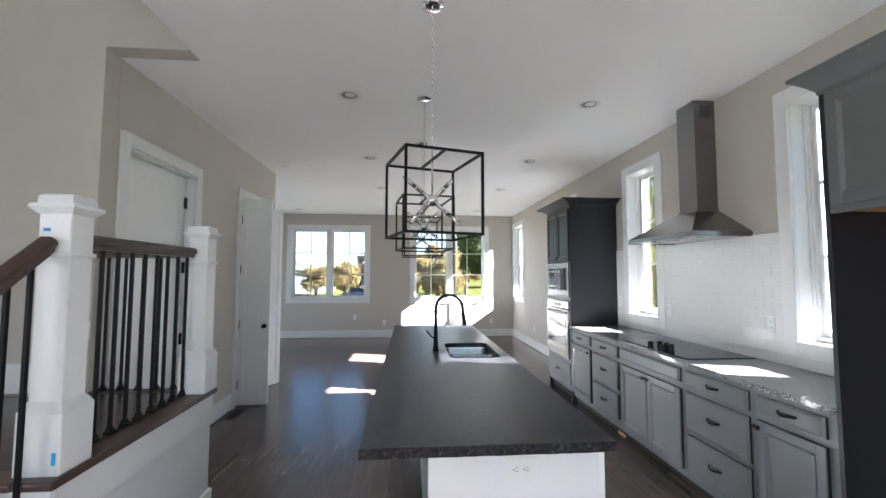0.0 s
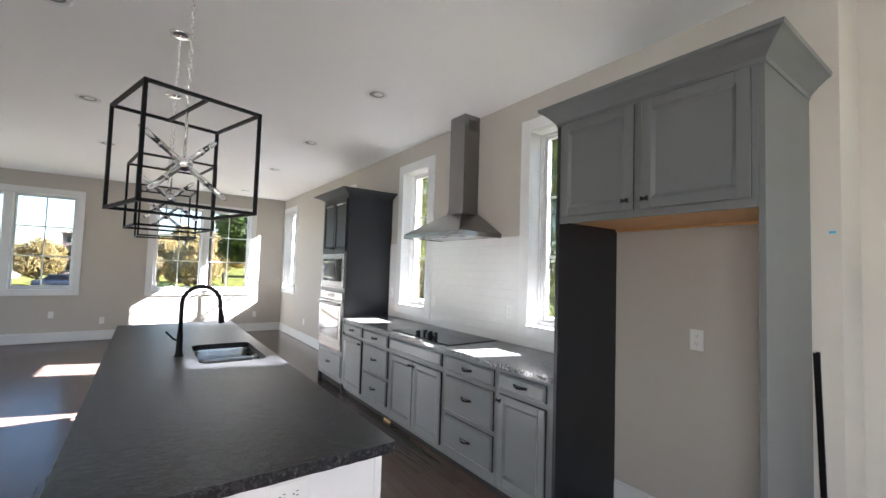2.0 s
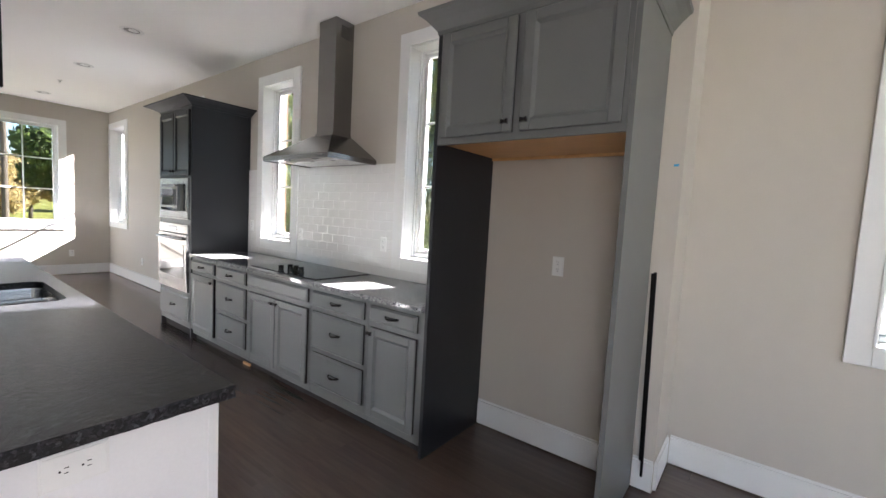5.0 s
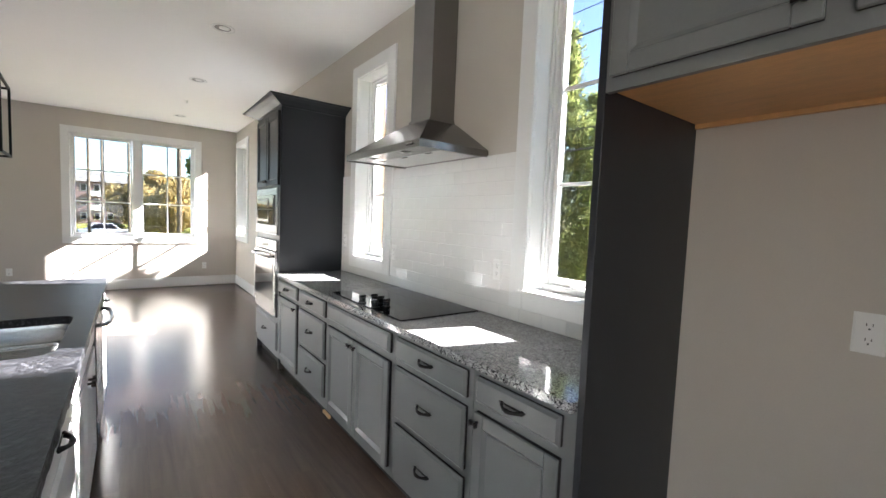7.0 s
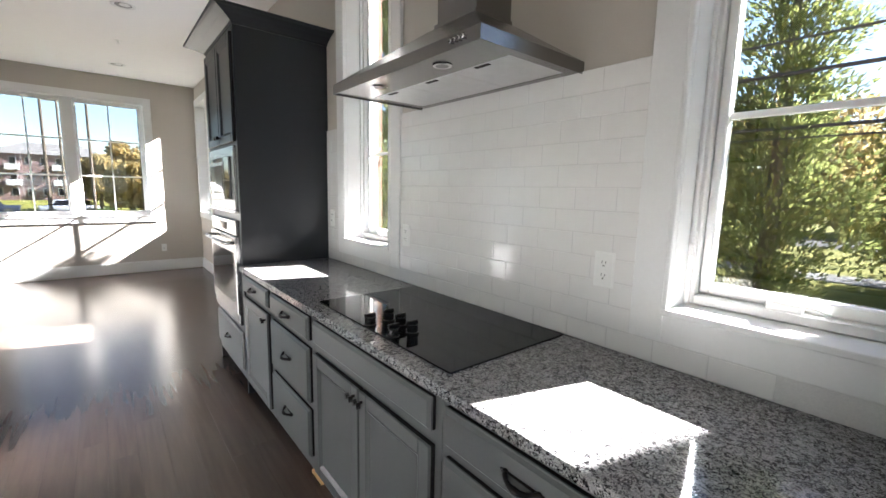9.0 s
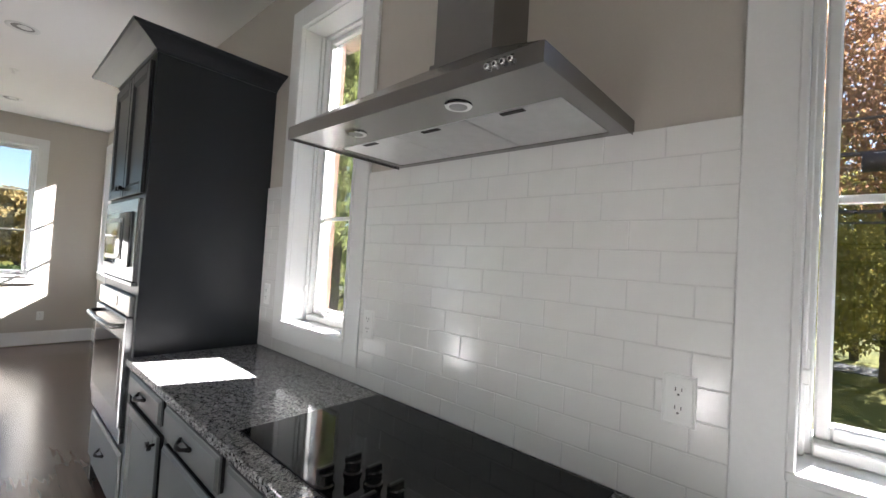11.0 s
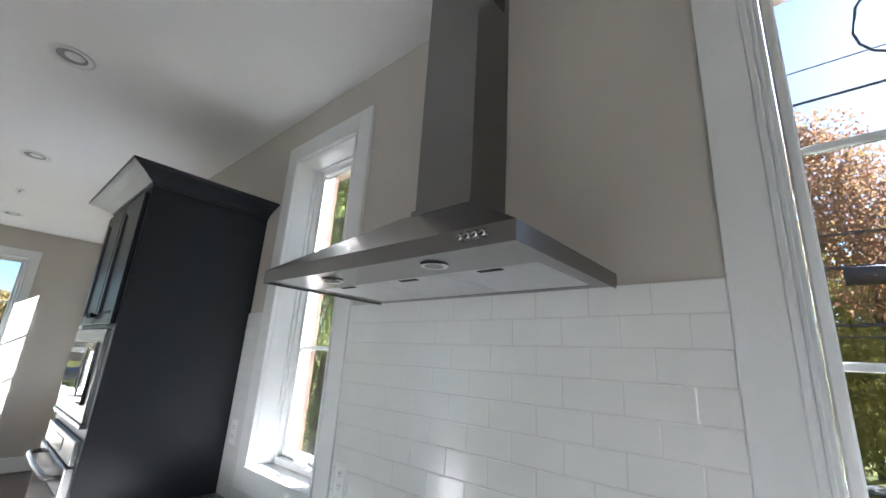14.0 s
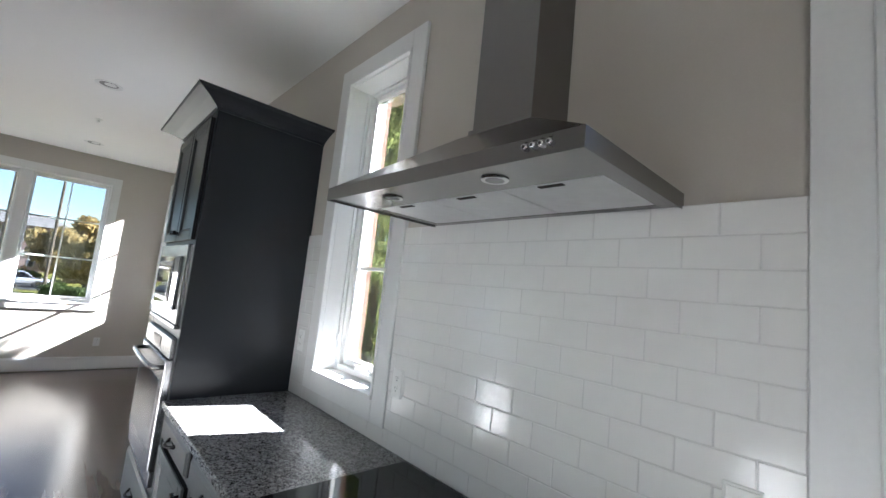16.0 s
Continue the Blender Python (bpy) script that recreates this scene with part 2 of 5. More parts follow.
M_GRANITE = granite_mat("grey_granite", [(0.33, (0.013, 0.013, 0.015)), (0.405, (0.065, 0.066, 0.07)), (0.475, (0.24, 0.24, 0.242)), (0.61, (0.47, 0.465, 0.455)), (0.74, (0.20, 0.205, 0.215))], 185, 0.07, 0.01)
M_BLACKST = granite_mat("leathered_black_granite", [(0.25, (0.004, 0.004, 0.005)), (0.5, (0.010, 0.010, 0.0115)), (0.66, (0.026, 0.026, 0.030)), (0.8, (0.085, 0.085, 0.095))], 110, 0.28, 0.5, 0.26)
# glass colour darkens the view outside in place of exposure; sunlight bypasses it
M_GLASS = pane_mat("dimming_window_glass", True, (0.185, 0.192, 0.199))
M_CLEAR = pane_mat("clear_glass_edge", False)
M_TUBE = glass_mat("bulb_glass", 0.0)
M_TAPE = mat("blue_tape", (0.05, 0.33, 0.62), 0.7, var=0.1, bump=0)
M_BRICK = mat("house_brick", (0.32, 0.16, 0.11), 0.85, var=0.25, scale=12, bump=0.3, bscale=90, rand=0.4, tint=(0.50, 0.30, 0.21))
M_BRICKW = brick_mat("brick_veneer", (0.40, 0.18, 0.12), (0.48, 0.27, 0.19), (0.48, 0.45, 0.41), 0.21, 0.072)
M_FACADE = brick_mat("far_brick", (0.15, 0.085, 0.08), (0.19, 0.115, 0.105), (0.22, 0.19, 0.18), 0.5, 0.17)
M_GRASS = mat("lawn", (0.055, 0.085, 0.015), 0.95, spec=0.05, var=0.35, scale=0.8, bump=0.6, bscale=9, tint=(0.21, 0.19, 0.05))
M_ASPHALT = mat("asphalt", (0.055, 0.055, 0.055), 0.9, spec=0.1, var=0.2, scale=1.5, bump=0.2, bscale=80)
M_CONC = mat("concrete", (0.17, 0.165, 0.155), 0.9, spec=0.1, var=0.1, scale=2, bump=0.15, bscale=60)
M_BARK = mat("bark", (0.11, 0.085, 0.06), 0.95, var=0.4, scale=8, bump=0.7, bscale=25, stretch=(1, 1, 0.2))
M_LEAFG = leaf_mat("conifer_green", (0.10, 0.145, 0.045), (0.42, 0.43, 0.15))
M_LEAFD = leaf_mat("oak_green", (0.04, 0.075, 0.022), (0.15, 0.19, 0.055))
M_LEAFO = leaf_mat("autumn_gold", (0.32, 0.24, 0.11), (0.56, 0.44, 0.19))
M_LEAFR = leaf_mat("autumn_red", (0.32, 0.14, 0.11), (0.42, 0.29, 0.12))
M_LEAFY = leaf_mat("turning_green", (0.20, 0.20, 0.05), (0.50, 0.42, 0.12))
M_ROOF = mat("shingle", (0.16, 0.15, 0.14), 0.9, var=0.25, scale=3, bump=0.3, bscale=20)
M_SIDING = mat("white_siding", (0.45, 0.45, 0.44), 0.7, var=0.04, bump=0.05)
M_CABLE = mat("cable_rubber", (0.03, 0.03, 0.03), 0.6, var=0.2, bump=0)


# ---------- mesh helpers ----------
def thing(name, m=None, label="", category="", group="", kind=""):
    ob = new(name)
    ob.empty_display_size = 0.05
    if m is not None:
        ob.matrix_world = m
    return tagged(ob, label, category, group, kind)


def part(name, bm, material, parent=None, label="", smooth=False):
    me = bpy.data.meshes.new(name)
    if smooth:
        for f in bm.faces:
            f.smooth = True
    bm.to_mesh(me)
    bm.free()
    me.materials.append(material)
    ob = new(name, me)
    if parent is not None:
        ob.parent = parent
    return tagged(ob, label)


def B():
    return bmesh.new()


def box(bm, x0, x1, y0, y1, z0, z1, r=0.0, seg=1):
    m = Matrix.LocRotScale(((x0 + x1) / 2, (y0 + y1) / 2, (z0 + z1) / 2), None, (abs(x1 - x0), abs(y1 - y0), abs(z1 - z0)))
    vs = bmesh.ops.create_cube(bm, size=1.0, matrix=m)["verts"]
    if r:
        es = list({e for v in vs for e in v.link_edges})
        bmesh.ops.bevel(bm, geom=es, offset=r, segments=seg, affect="EDGES", profile=0.5)
    return bm


def bx(*a, **k):
    return box(B(), *a, **k)


def cyl(bm, p, q, r, r2=None, seg=16):
    p, q = Vector(p), Vector(q)
    d = q - p
    m = Matrix.Translation((p + q) / 2) @ d.to_track_quat("Z", "Y").to_matrix().to_4x4()
    bmesh.ops.create_cone(bm, cap_ends=True, segments=seg, radius1=r, radius2=r if r2 is None else r2, depth=d.length, matrix=m)
    return bm


def ball(bm, c, r, seg=16, sz=1.0):
    bmesh.ops.create_uvsphere(bm, u_segments=seg, v_segments=max(6, seg // 2), radius=r, matrix=Matrix.Translation(c) @ Matrix.Diagonal((1, 1, sz, 1)))
    return bm


def tube(bm, pts, r, seg=10, radii=None):
    """A round bar bent along the points."""
    pts = [Vector(p) for p in pts]
    rings = []
    side = None
    for i, p in enumerate(pts):
        d = (pts[min(i + 1, len(pts) - 1)] - pts[max(i - 1, 0)]).normalized()
        if side is None:
            side = d.orthogonal().normalized()
        side = (side - d * side.dot(d)).normalized()
        up = d.cross(side)
        rr = radii[i] if radii else r
        rings.append([bm.verts.new(p + (side * math.cos(a) + up * math.sin(a)) * rr) for a in (2 * math.pi * k / seg for k in range(seg))])
    for a, b in zip(rings, rings[1:]):
        for k in range(seg):
            bm.faces.new((a[k], a[(k + 1) % seg], b[(k + 1) % seg], b[k]))
    bm.faces.new(rings[0][::-1])
    bm.faces.new(rings[-1])
    return bm


def lathe(bm, prof, seg=20, c=(0, 0, 0)):
    """Turned shape from (radius, height) steps."""
    rings = [[bm.verts.new((c[0] + r * math.cos(a), c[1] + r * math.sin(a), c[2] + z)) for a in (2 * math.pi * k / seg for k in range(seg))] for r, z in prof]
    for a, b in zip(rings, rings[1:]):
        for k in range(seg):
            bm.faces.new((a[k], a[(k + 1) % seg], b[(k + 1) % seg], b[k]))
    bm.faces.new(rings[0][::-1])
    bm.faces.new(rings[-1])
    return bm


def frustum(bm, lo, hi):
    """lo, hi: (x0, x1, y0, y1, z); a tapered block."""
    a = [bm.verts.new((x, y, lo[4])) for x, y in ((lo[0], lo[2]), (lo[1], lo[2]), (lo[1], lo[3]), (lo[0], lo[3]))]
    b = [bm.verts.new((x, y, hi[4])) for x, y in ((hi[0], hi[2]), (hi[1], hi[2]), (hi[1], hi[3]), (hi[0], hi[3]))]
    bm.faces.new(a[::-1])
    bm.faces.new(b)
    for k in range(4):
        bm.faces.new((a[k], a[(k + 1) % 4], b[(k + 1) % 4], b[k]))
    return bm


def holed_wall(bm, u0, u1, z0, z1, d0, d1, holes, along):
    """A wall from u0 to u1 with rectangular openings (ua, ub, za, zb); along: 'x' or 'y'."""
    def put(a, b, c, d):
        if b - a > 1e-4 and d - c > 1e-4:
            box(bm, a, b, d0, d1, c, d) if along == "x" else box(bm, d0, d1, a, b, c, d)
    at = u0
    for ua, ub, za, zb in sorted(holes):
        put(at, ua, z0, z1)
        put(ua, ub, z0, za)
        put(ua, ub, zb, z1)
        at = ub
    put(at, u1, z0, z1)
    return bm


def structure(name, bm, material, label):
    ob = part(name, bm, material)
    return tagged(ob, label, name.split("_")[0], kind="structure")


# ---------- the shell of the place ----------
CEIL, XE, YN, XB = 3.05, 2.70, 10.49, 3.10
W1, W2 = (2.175, 2.735, 1.088, 2.738), (4.282, 4.866, 1.088, 2.735)
W3, W4 = (9.500, 10.350, 0.995, 2.735), (6.450, 7.300, 0.995, 2.735)
W0 = (-0.93, -0.01, 0.928, 2.712)
# WS, WW and WT are added openings out of view, cut for fill lamps
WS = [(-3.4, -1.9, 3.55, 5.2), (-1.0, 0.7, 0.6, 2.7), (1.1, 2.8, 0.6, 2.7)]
WW, WT = (7.7, 10.0, 0.2, 2.0), (-2.8, -0.6, 0.5, 2.6)
WL, WR = (-2.835, -1.005, 0.945, 2.675), (0.175, 1.985, 0.930, 2.675)

structure("wall_east", holed_wall(B(), 0.81, YN + 0.25, -0.3, CEIL + 0.3, XE, XE + 0.22, [W1, W2, W3, W4], "y"), M_WALL, "greige painted kitchen wall with tall narrow windows")
structure("wall_east_bay", holed_wall(B(), -3.6, 0.81, -0.3, CEIL + 0.3, XB, XB + 0.22, [W0], "y"), M_WALL, "greige painted wall set back beside the kitchen")
structure("wall_return", bx(XE + 0.2205, XB + 0.22, 0.8105, 0.95, -0.3, CEIL + 0.3), M_WALL, "short greige painted return beside the refrigerator niche")
structure("wall_north", holed_wall(B(), -4.2, XE, -0.3, CEIL + 0.3, YN, YN + 0.22, [WL, WR], "x"), M_WALL, "greige painted end wall with two double windows")
structure("wall_west", holed_wall(B(), 3.092, 6.45, -0.3, CEIL, -2.09, -1.95, [(3.215, 4.150, -0.3, 2.455), (5.20, 5.96, -0.3, 2.47)], "y"), M_WALL, "greige painted wall with two white doors")
structure("wall_west_end", bx(-4.2, -2.093, 6.31, 6.45, -0.3, CEIL), M_WALL, "greige painted wall behind the closet")
structure("wall_west_far", holed_wall(B(), 6.31, YN + 0.2, -0.3, CEIL + 0.3, -4.42, -4.2, [WW], "y"), M_WALL, "greige painted far side wall")
structure("wall_closet", bx(-3.2, -3.1, 2.97, 6.30, -0.3, CEIL), M_WALL, "plain painted wall inside the closet")
structure("wall_stair_end", holed_wall(B(), -4.2, -1.42, -0.3, 5.7, 2.95, 3.09, [(-1.95, -1.42, -0.3, CEIL)], "x"), M_WALL, "greige painted wall at the end of the stairwell")
structure("wall_stair_side", holed_wall(B(), -3.6, 3.09, -0.3, 5.7, -4.42, -4.2, [WT], "y"), M_WALL, "greige painted tall side wall of the stairwell")
structure("wall_stair_upper", bx(-1.415, -1.25, -3.6, 2.945, CEIL + 0.005, 5.7), M_WALL, "greige painted upper wall above the stair opening")
structure("wall_south", holed_wall(B(), -4.2, XB, -0.3, 5.7, -3.82, -3.6, WS, "x"), M_WALL, "greige painted wall with three added, unseen windows behind the camera")
cb = B()
box(cb, -1.415, XB + 0.3, -3.75, 2.95, CEIL, CEIL + 0.3)
box(cb, -1.415, XB + 0.3, 2.95, YN + 0.25, CEIL, CEIL + 0.3)
box(cb, -4.35, -1.415, 3.091, YN + 0.25, CEIL, CEIL + 0.3)
structure("ceiling", cb, M_CEIL, "smooth white painted ceiling")
structure("ceiling_stair", bx(-4.35, -1.2, -3.75, 3.09, 5.7, 5.8), M_CEIL, "white painted ceiling above the stairwell")
structure("subfloor", bx(-4.35, XB + 0.25, -3.75, YN + 0.2, -0.3, -0.016), M_DARK, "dark subfloor under the oak boards")
structure("wall_exterior_brick", holed_wall(B(), 0.96, YN + 0.4, -1.7, 4.2, XE + 0.225, XE + 0.31, [(W1[0], W1[1] + 0.04, W1[2] - 0.03, W1[3] + 0.08), (W2[0] + 0.04, W2[1] + 0.055, W2[2] - 0.03, W2[3] + 0.05), (W3[0], W3[1] + 0.04, W3[2] - 0.03, W3[3] + 0.05), (W4[0], W4[1] + 0.04, W4[2] - 0.03, W4[3] + 0.05)], "y"), M_BRICKW, "red brick outer face of the house")


# ---------- baseboards ----------
def baseboard(x0, x1, y0, y1, label="tall white painted baseboard with a dark gap at the floor"):
    bm = B()
    box(bm, x0, x1, y0, y1, 0.012, 0.168, 0.0)
    e = 0.006
    dx, dy = (e, 0) if abs(x1 - x0) < abs(y1 - y0) else (0, e)
    box(bm, x0 + dx, x1 - dx, y0 + dy, y1 - dy, 0.169, 0.186, 0.003)
    tagged(part("baseboard", bm, M_TRIM), label, "baseboard", "baseboards", "structure")


for a in ((XE - 0.018, XE - 0.001, 0.95, 1.93), (XE - 0.018, XE - 0.001, 6.005, YN - 0.02), (-4.19, XE - 0.02, YN - 0.018, YN - 0.001),
          (XE + 0.02, XB - 0.02, 0.794, 0.811), (XB - 0.018, XB - 0.001, -3.59, 0.79), (-1.949, -1.932, 2.97, 3.105), (-1.949, -1.932, 4.26, 5.085),
          (-1.949, -1.932, 6.07, 6.45), (-4.19, -1.95, 6.451, 6.468), (XE - 0.018, XE - 0.001, 0.812, 0.915)):
    baseboard(*a)


# ---------- windows ----------
def window(name, hole, depth_axis, face, cols, rows, units=1, label="", brick=True, casing=0.098, bar=0.009):
    """Local frame: x along the wall, y outward from the inner face, z up."""
    u0, u1, z0, z1 = hole
    w, uc = u1 - u0, (u0 + u1) / 2
    m = {"x": pose(face, uc, 0, 0, 0, -90), "-x": pose(face, uc, 0, 0, 0, 90), "y": pose(uc, face, 0), "-y": pose(uc, face, 0, 0, 0, 180)}[depth_axis]
    t = thing(name, m, label, "window", "windows", "structure")
    h = w / 2
    c = casing
    bm = B()
    box(bm, -h - c, -h, -0.02, -0.001, z0 - c, z1 + c, 0.002)
    part("casing_side", bm, M_TRIM, t)
    part("casing_side", bx(h, h + c, -0.02, -0.001, z0 - c, z1 + c, r=0.002), M_TRIM, t)
    part("casing_head", bx(-h + 0.0005, h - 0.0005, -0.02, -0.001, z1, z1 + c, r=0.002), M_TRIM, t)
    part("casing_apron", bx(-h + 0.0005, h - 0.0005, -0.02, -0.001, z0 - c, z0 - 0.012, r=0.002), M_TRIM, t)
    bm = B()
    for s in (-1, 1):
        box(bm, min(s * (h + 0.004), s * (h - 0.012)), max(s * (h + 0.004), s * (h - 0.012)), -0.026, 0.0, z0, z1 + 0.008, 0.003)
    box(bm, -h, h, -0.026, 0.0, z1 - 0.008, z1 + 0.008, 0.003)
    part("bead", bm, M_TRIM, t)
    part("window_sill", bx(-h - 0.004, h + 0.004, -0.032, 0.132, z0 - 0.012, z0 + 0.008, r=0.004, seg=2), M_TRIM, t)
    bm = B()
    j = 0.012
    box(bm, -h - 0.002, -h + j, 0.0, 0.225, z0 + 0.008, z1)
    box(bm, h - j, h + 0.002, 0.0, 0.225, z0 + 0.008, z1)
    box(bm, -h + j, h - j, 0.0, 0.225, z1 - j, z1 + 0.002)
    part("jamb", bm, M_TRIM, t)
    f = 0.024
    bm = B()
    for s in (-1, 1):
        a = s * (h - j)
        box(bm, min(a, a - s * f), max(a, a - s * f), 0.115, 0.225, z0 + 0.008, z1 - j, 0.004)
        box(bm, min(a, a - s * f * 0.5), max(a, a - s * f * 0.5), 0.095, 0.115, z0 + 0.008, z1 - j, 0.003)
    box(bm, -h + j + f, h - j - f, 0.115, 0.225, z1 - j - f * 0.6, z1 - j, 0.003)
    box(bm, -h + j + f, h - j - f, 0.105, 0.225, z0 + 0.009, z0 + 0.040, 0.004)
    mull = 0.12
    if units == 2:
        box(bm, -mull / 2, mull / 2, 0.02, 0.225, z0 + 0.009, z1 - j, 0.004)
    part("window_frame", bm, M_TRIM, t)
    spans = [(-h + j + f, h - j - f)] if units == 1 else [(-h + j + f, -mull / 2), (mull / 2, h - j - f)]
    for a, b in spans:
        za, zb, s = z0 + 0.040, z1 - j - f * 0.6, 0.030
        sash = bx(a + 0.002, a + s, 0.138, 0.188, za, zb, r=0.005)
        box(sash, b - s, b - 0.002, 0.138, 0.188, za, zb, 0.005)
        box(sash, a + s, b - s, 0.138, 0.188, za, za + s + 0.006, 0.005)
        box(sash, a + s, b - s, 0.138, 0.188, zb - s, zb, 0.005)
        sash = part("sash", sash, M_TRIM, t)
        ga, gb, gz0, gz1 = a + s, b - s, za + s + 0.006, zb - s
        pane = part("pane", bx(ga - 0.004, gb + 0.004, 0.164, 0.168, gz0 - 0.004, gz1 + 0.004), M_GLASS, sash)
        pane.visible_shadow = False
        pane.data.materials.append(M_CLEAR)
        for poly in pane.data.polygons:
            poly.material_index = 0 if poly.normal.y < -0.5 else 1
        for k in range(1, cols):
            u = ga + (gb - ga) * k / cols
            part("muntin", bx(u - bar, u + bar, 0.156, 0.176, gz0, gz1, r=0.003), M_TRIM, sash)
        for k in range(1, rows):
            v = gz0 + (gz1 - gz0) * k / rows
            part("muntin", bx(ga, gb, 0.1555, 0.1765, v - bar - 0.001, v + bar + 0.001, r=0.003), M_TRIM, sash)
        if brick:
            crank = bx((a + b) / 2 - 0.06, (a + b) / 2 + 0.02, 0.092, 0.128, z0 + 0.040, z0 + 0.062, r=0.006, seg=2)
            tube(crank, [((a + b) / 2 - 0.05, 0.094, z0 + 0.066), ((a + b) / 2 + 0.05, 0.088, z0 + 0.062), ((a + b) / 2 + 0.075, 0.09, z0 + 0.052)], 0.006, 8)
            part("crank", crank, M_PLASTIC, t, "white folding crank handle")
            lock = bx(a - 0.02, a - 0.008, 0.098, 0.114, z0 + 0.12, z0 + 0.24, r=0.003)
            box(lock, a - 0.022, a - 0.006, 0.088, 0.1, z0 + 0.165, z0 + 0.20, 0.003)
            part("lock", lock, M_PLASTIC, t)
    return t


window("window_1", W1, "x", XE, 1, 3, label="tall narrow white casement window beside the range hood")
window("window_2", W2, "x", XE, 1, 3, casing=0.103, label="tall narrow white casement window beside the oven tower")
window("window_3", W3, "x", XE, 2, 3, bar=0.014, label="white window near the far corner")
window("window_4", W4, "x", XE, 2, 3, label="white window behind the oven tower")
window("window_5", W0, "x", XB, 1, 3, label="white casement window in the set-back wall")
window("window_6", WL, "y", YN, 2, 3, units=2, label="white double window with gridded panes in the end wall", brick=False)
window("window_7", WR, "y", YN, 2, 3, units=2, label="white double window with gridded panes lit by sun", brick=False)

# first fill lamp is tinted orange to give the stairwell a warm glow
FILL_TINT = ((1.0, 0.70, 0.46), (0.92, 0.96, 1.0), (0.92, 0.96, 1.0))


def window_fill(power, x0, x1, y0, y1, z0, z1, aim, tint=(0.92, 0.96, 1.0)):
    """Added fill lamp in the opening of an unseen window, standing in for sky light."""
    lamp = new("window_fill_lamp", bpy.data.lights.new("window_fill_lamp", "AREA"))
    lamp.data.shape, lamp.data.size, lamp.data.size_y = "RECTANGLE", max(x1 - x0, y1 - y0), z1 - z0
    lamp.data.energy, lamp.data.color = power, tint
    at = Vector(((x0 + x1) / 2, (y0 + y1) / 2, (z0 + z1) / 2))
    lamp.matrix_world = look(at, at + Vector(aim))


# added windows behind the camera, each with a fill lamp outside
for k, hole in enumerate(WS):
    window("window_%d" % (8 + k), hole, "-y", -3.6, 2, 3, label="added unseen white window holding a fill lamp", brick=False)
    window_fill(FILL_POWER[k], hole[0], hole[1], -3.86, -3.86, hole[2], hole[3], (0, 1, 1.5), FILL_TINT[k])
# added west windows, never in view, with fill lamps aimed at the kitchen
window("window_11", WW, "-x", -4.2, 2, 3, units=2, label="added unseen double window holding a fill lamp for the far room", brick=False)
window_fill(FILL_POWER[4], -4.46, -4.46, WW[0], WW[1], WW[2], WW[3], (1, -0.6, 0.0))
window("window_12", WT, "-x", -4.2, 2, 3, units=2, label="added unseen double window holding a fill lamp from the south-west", brick=False)
window_fill(FILL_POWER[5], -4.46, -4.46, WT[0], WT[1], WT[2], WT[3], (1, 0.25, 0.6), (1.0, 0.96, 0.90))
# hidden window_4 carries a fill lamp as well
window_fill(FILL_POWER[3], XE + 0.33, XE + 0.33, W4[0], W4[1], W4[2], W4[3], (-1, 0, 0))


# ---------- fittings shared by cabinets ----------
def panel_door(u0, u1, z0, z1, material, parent, rail=0.052, t=0.02):
    """A framed door with a bevelled, recessed centre; front towards local -y."""
    bm = B()
    a, b, c, d, e = u0 + rail, u1 - rail, z0 + rail, z1 - rail, 0.016
    q = [bm.verts.new(v) for v in ((a, -t + 0.001, c), (b, -t + 0.001, c), (b, -t + 0.001, d), (a, -t + 0.001, d))]
    p = [bm.verts.new(v) for v in ((a + e, -t + 0.011, c + e), (b - e, -t + 0.011, c + e), (b - e, -t + 0.011, d - e), (a + e, -t + 0.011, d - e))]
    for k in range(4):
        bm.faces.new((q[k], q[(k + 1) % 4], p[(k + 1) % 4], p[k]))
    bm.faces.new(p)
    o = part("door", bm, material, parent)
    # dark sheet stands for the shadow gap between door and face frame
    part("shade_backing", bx(u0 + 0.0015, u1 - 0.0015, -0.0085, 0.0055, z0 + 0.0015, z1 - 0.0015), M_DARK, o, "dark sheet painting the shade behind the door")
    part("stile", bx(u0, a, -t, -0.009, z0, z1, r=0.003), material, o)
    part("stile", bx(b, u1, -t, -0.009, z0, z1, r=0.003), material, o)
    part("rail", bx(a, b, -t, -0.009, z0, c, r=0.003), material, o)
    part("rail", bx(a, b, -t, -0.009, d, z1, r=0.003), material, o)
    return o


def slab_front(u0, u1, z0, z1, t=0.02):
    """A drawer front with a stepped, moulded edge."""
    bm = bx(u0, u1, -t * 0.62, -0.005, z0, z1, r=0.002)
    frustum_front(bm, u0 + 0.004, u1 - 0.004, z0 + 0.004, z1 - 0.004, -t * 0.62, -t, 0.009)
    return bm


def frustum_front(bm, u0, u1, z0, z1, ya, yb, e):
    q = [bm.verts.new(v) for v in ((u0, ya, z0), (u1, ya, z0), (u1, ya, z1), (u0, ya, z1))]
    p = [bm.verts.new(v) for v in ((u0 + e, yb, z0 + e), (u1 - e, yb, z0 + e), (u1 - e, yb, z1 - e), (u0 + e, yb, z1 - e))]
    for k in range(4):
        bm.faces.new((q[k], q[(k + 1) % 4], p[(k + 1) % 4], p[k]))
    bm.faces.new(p)


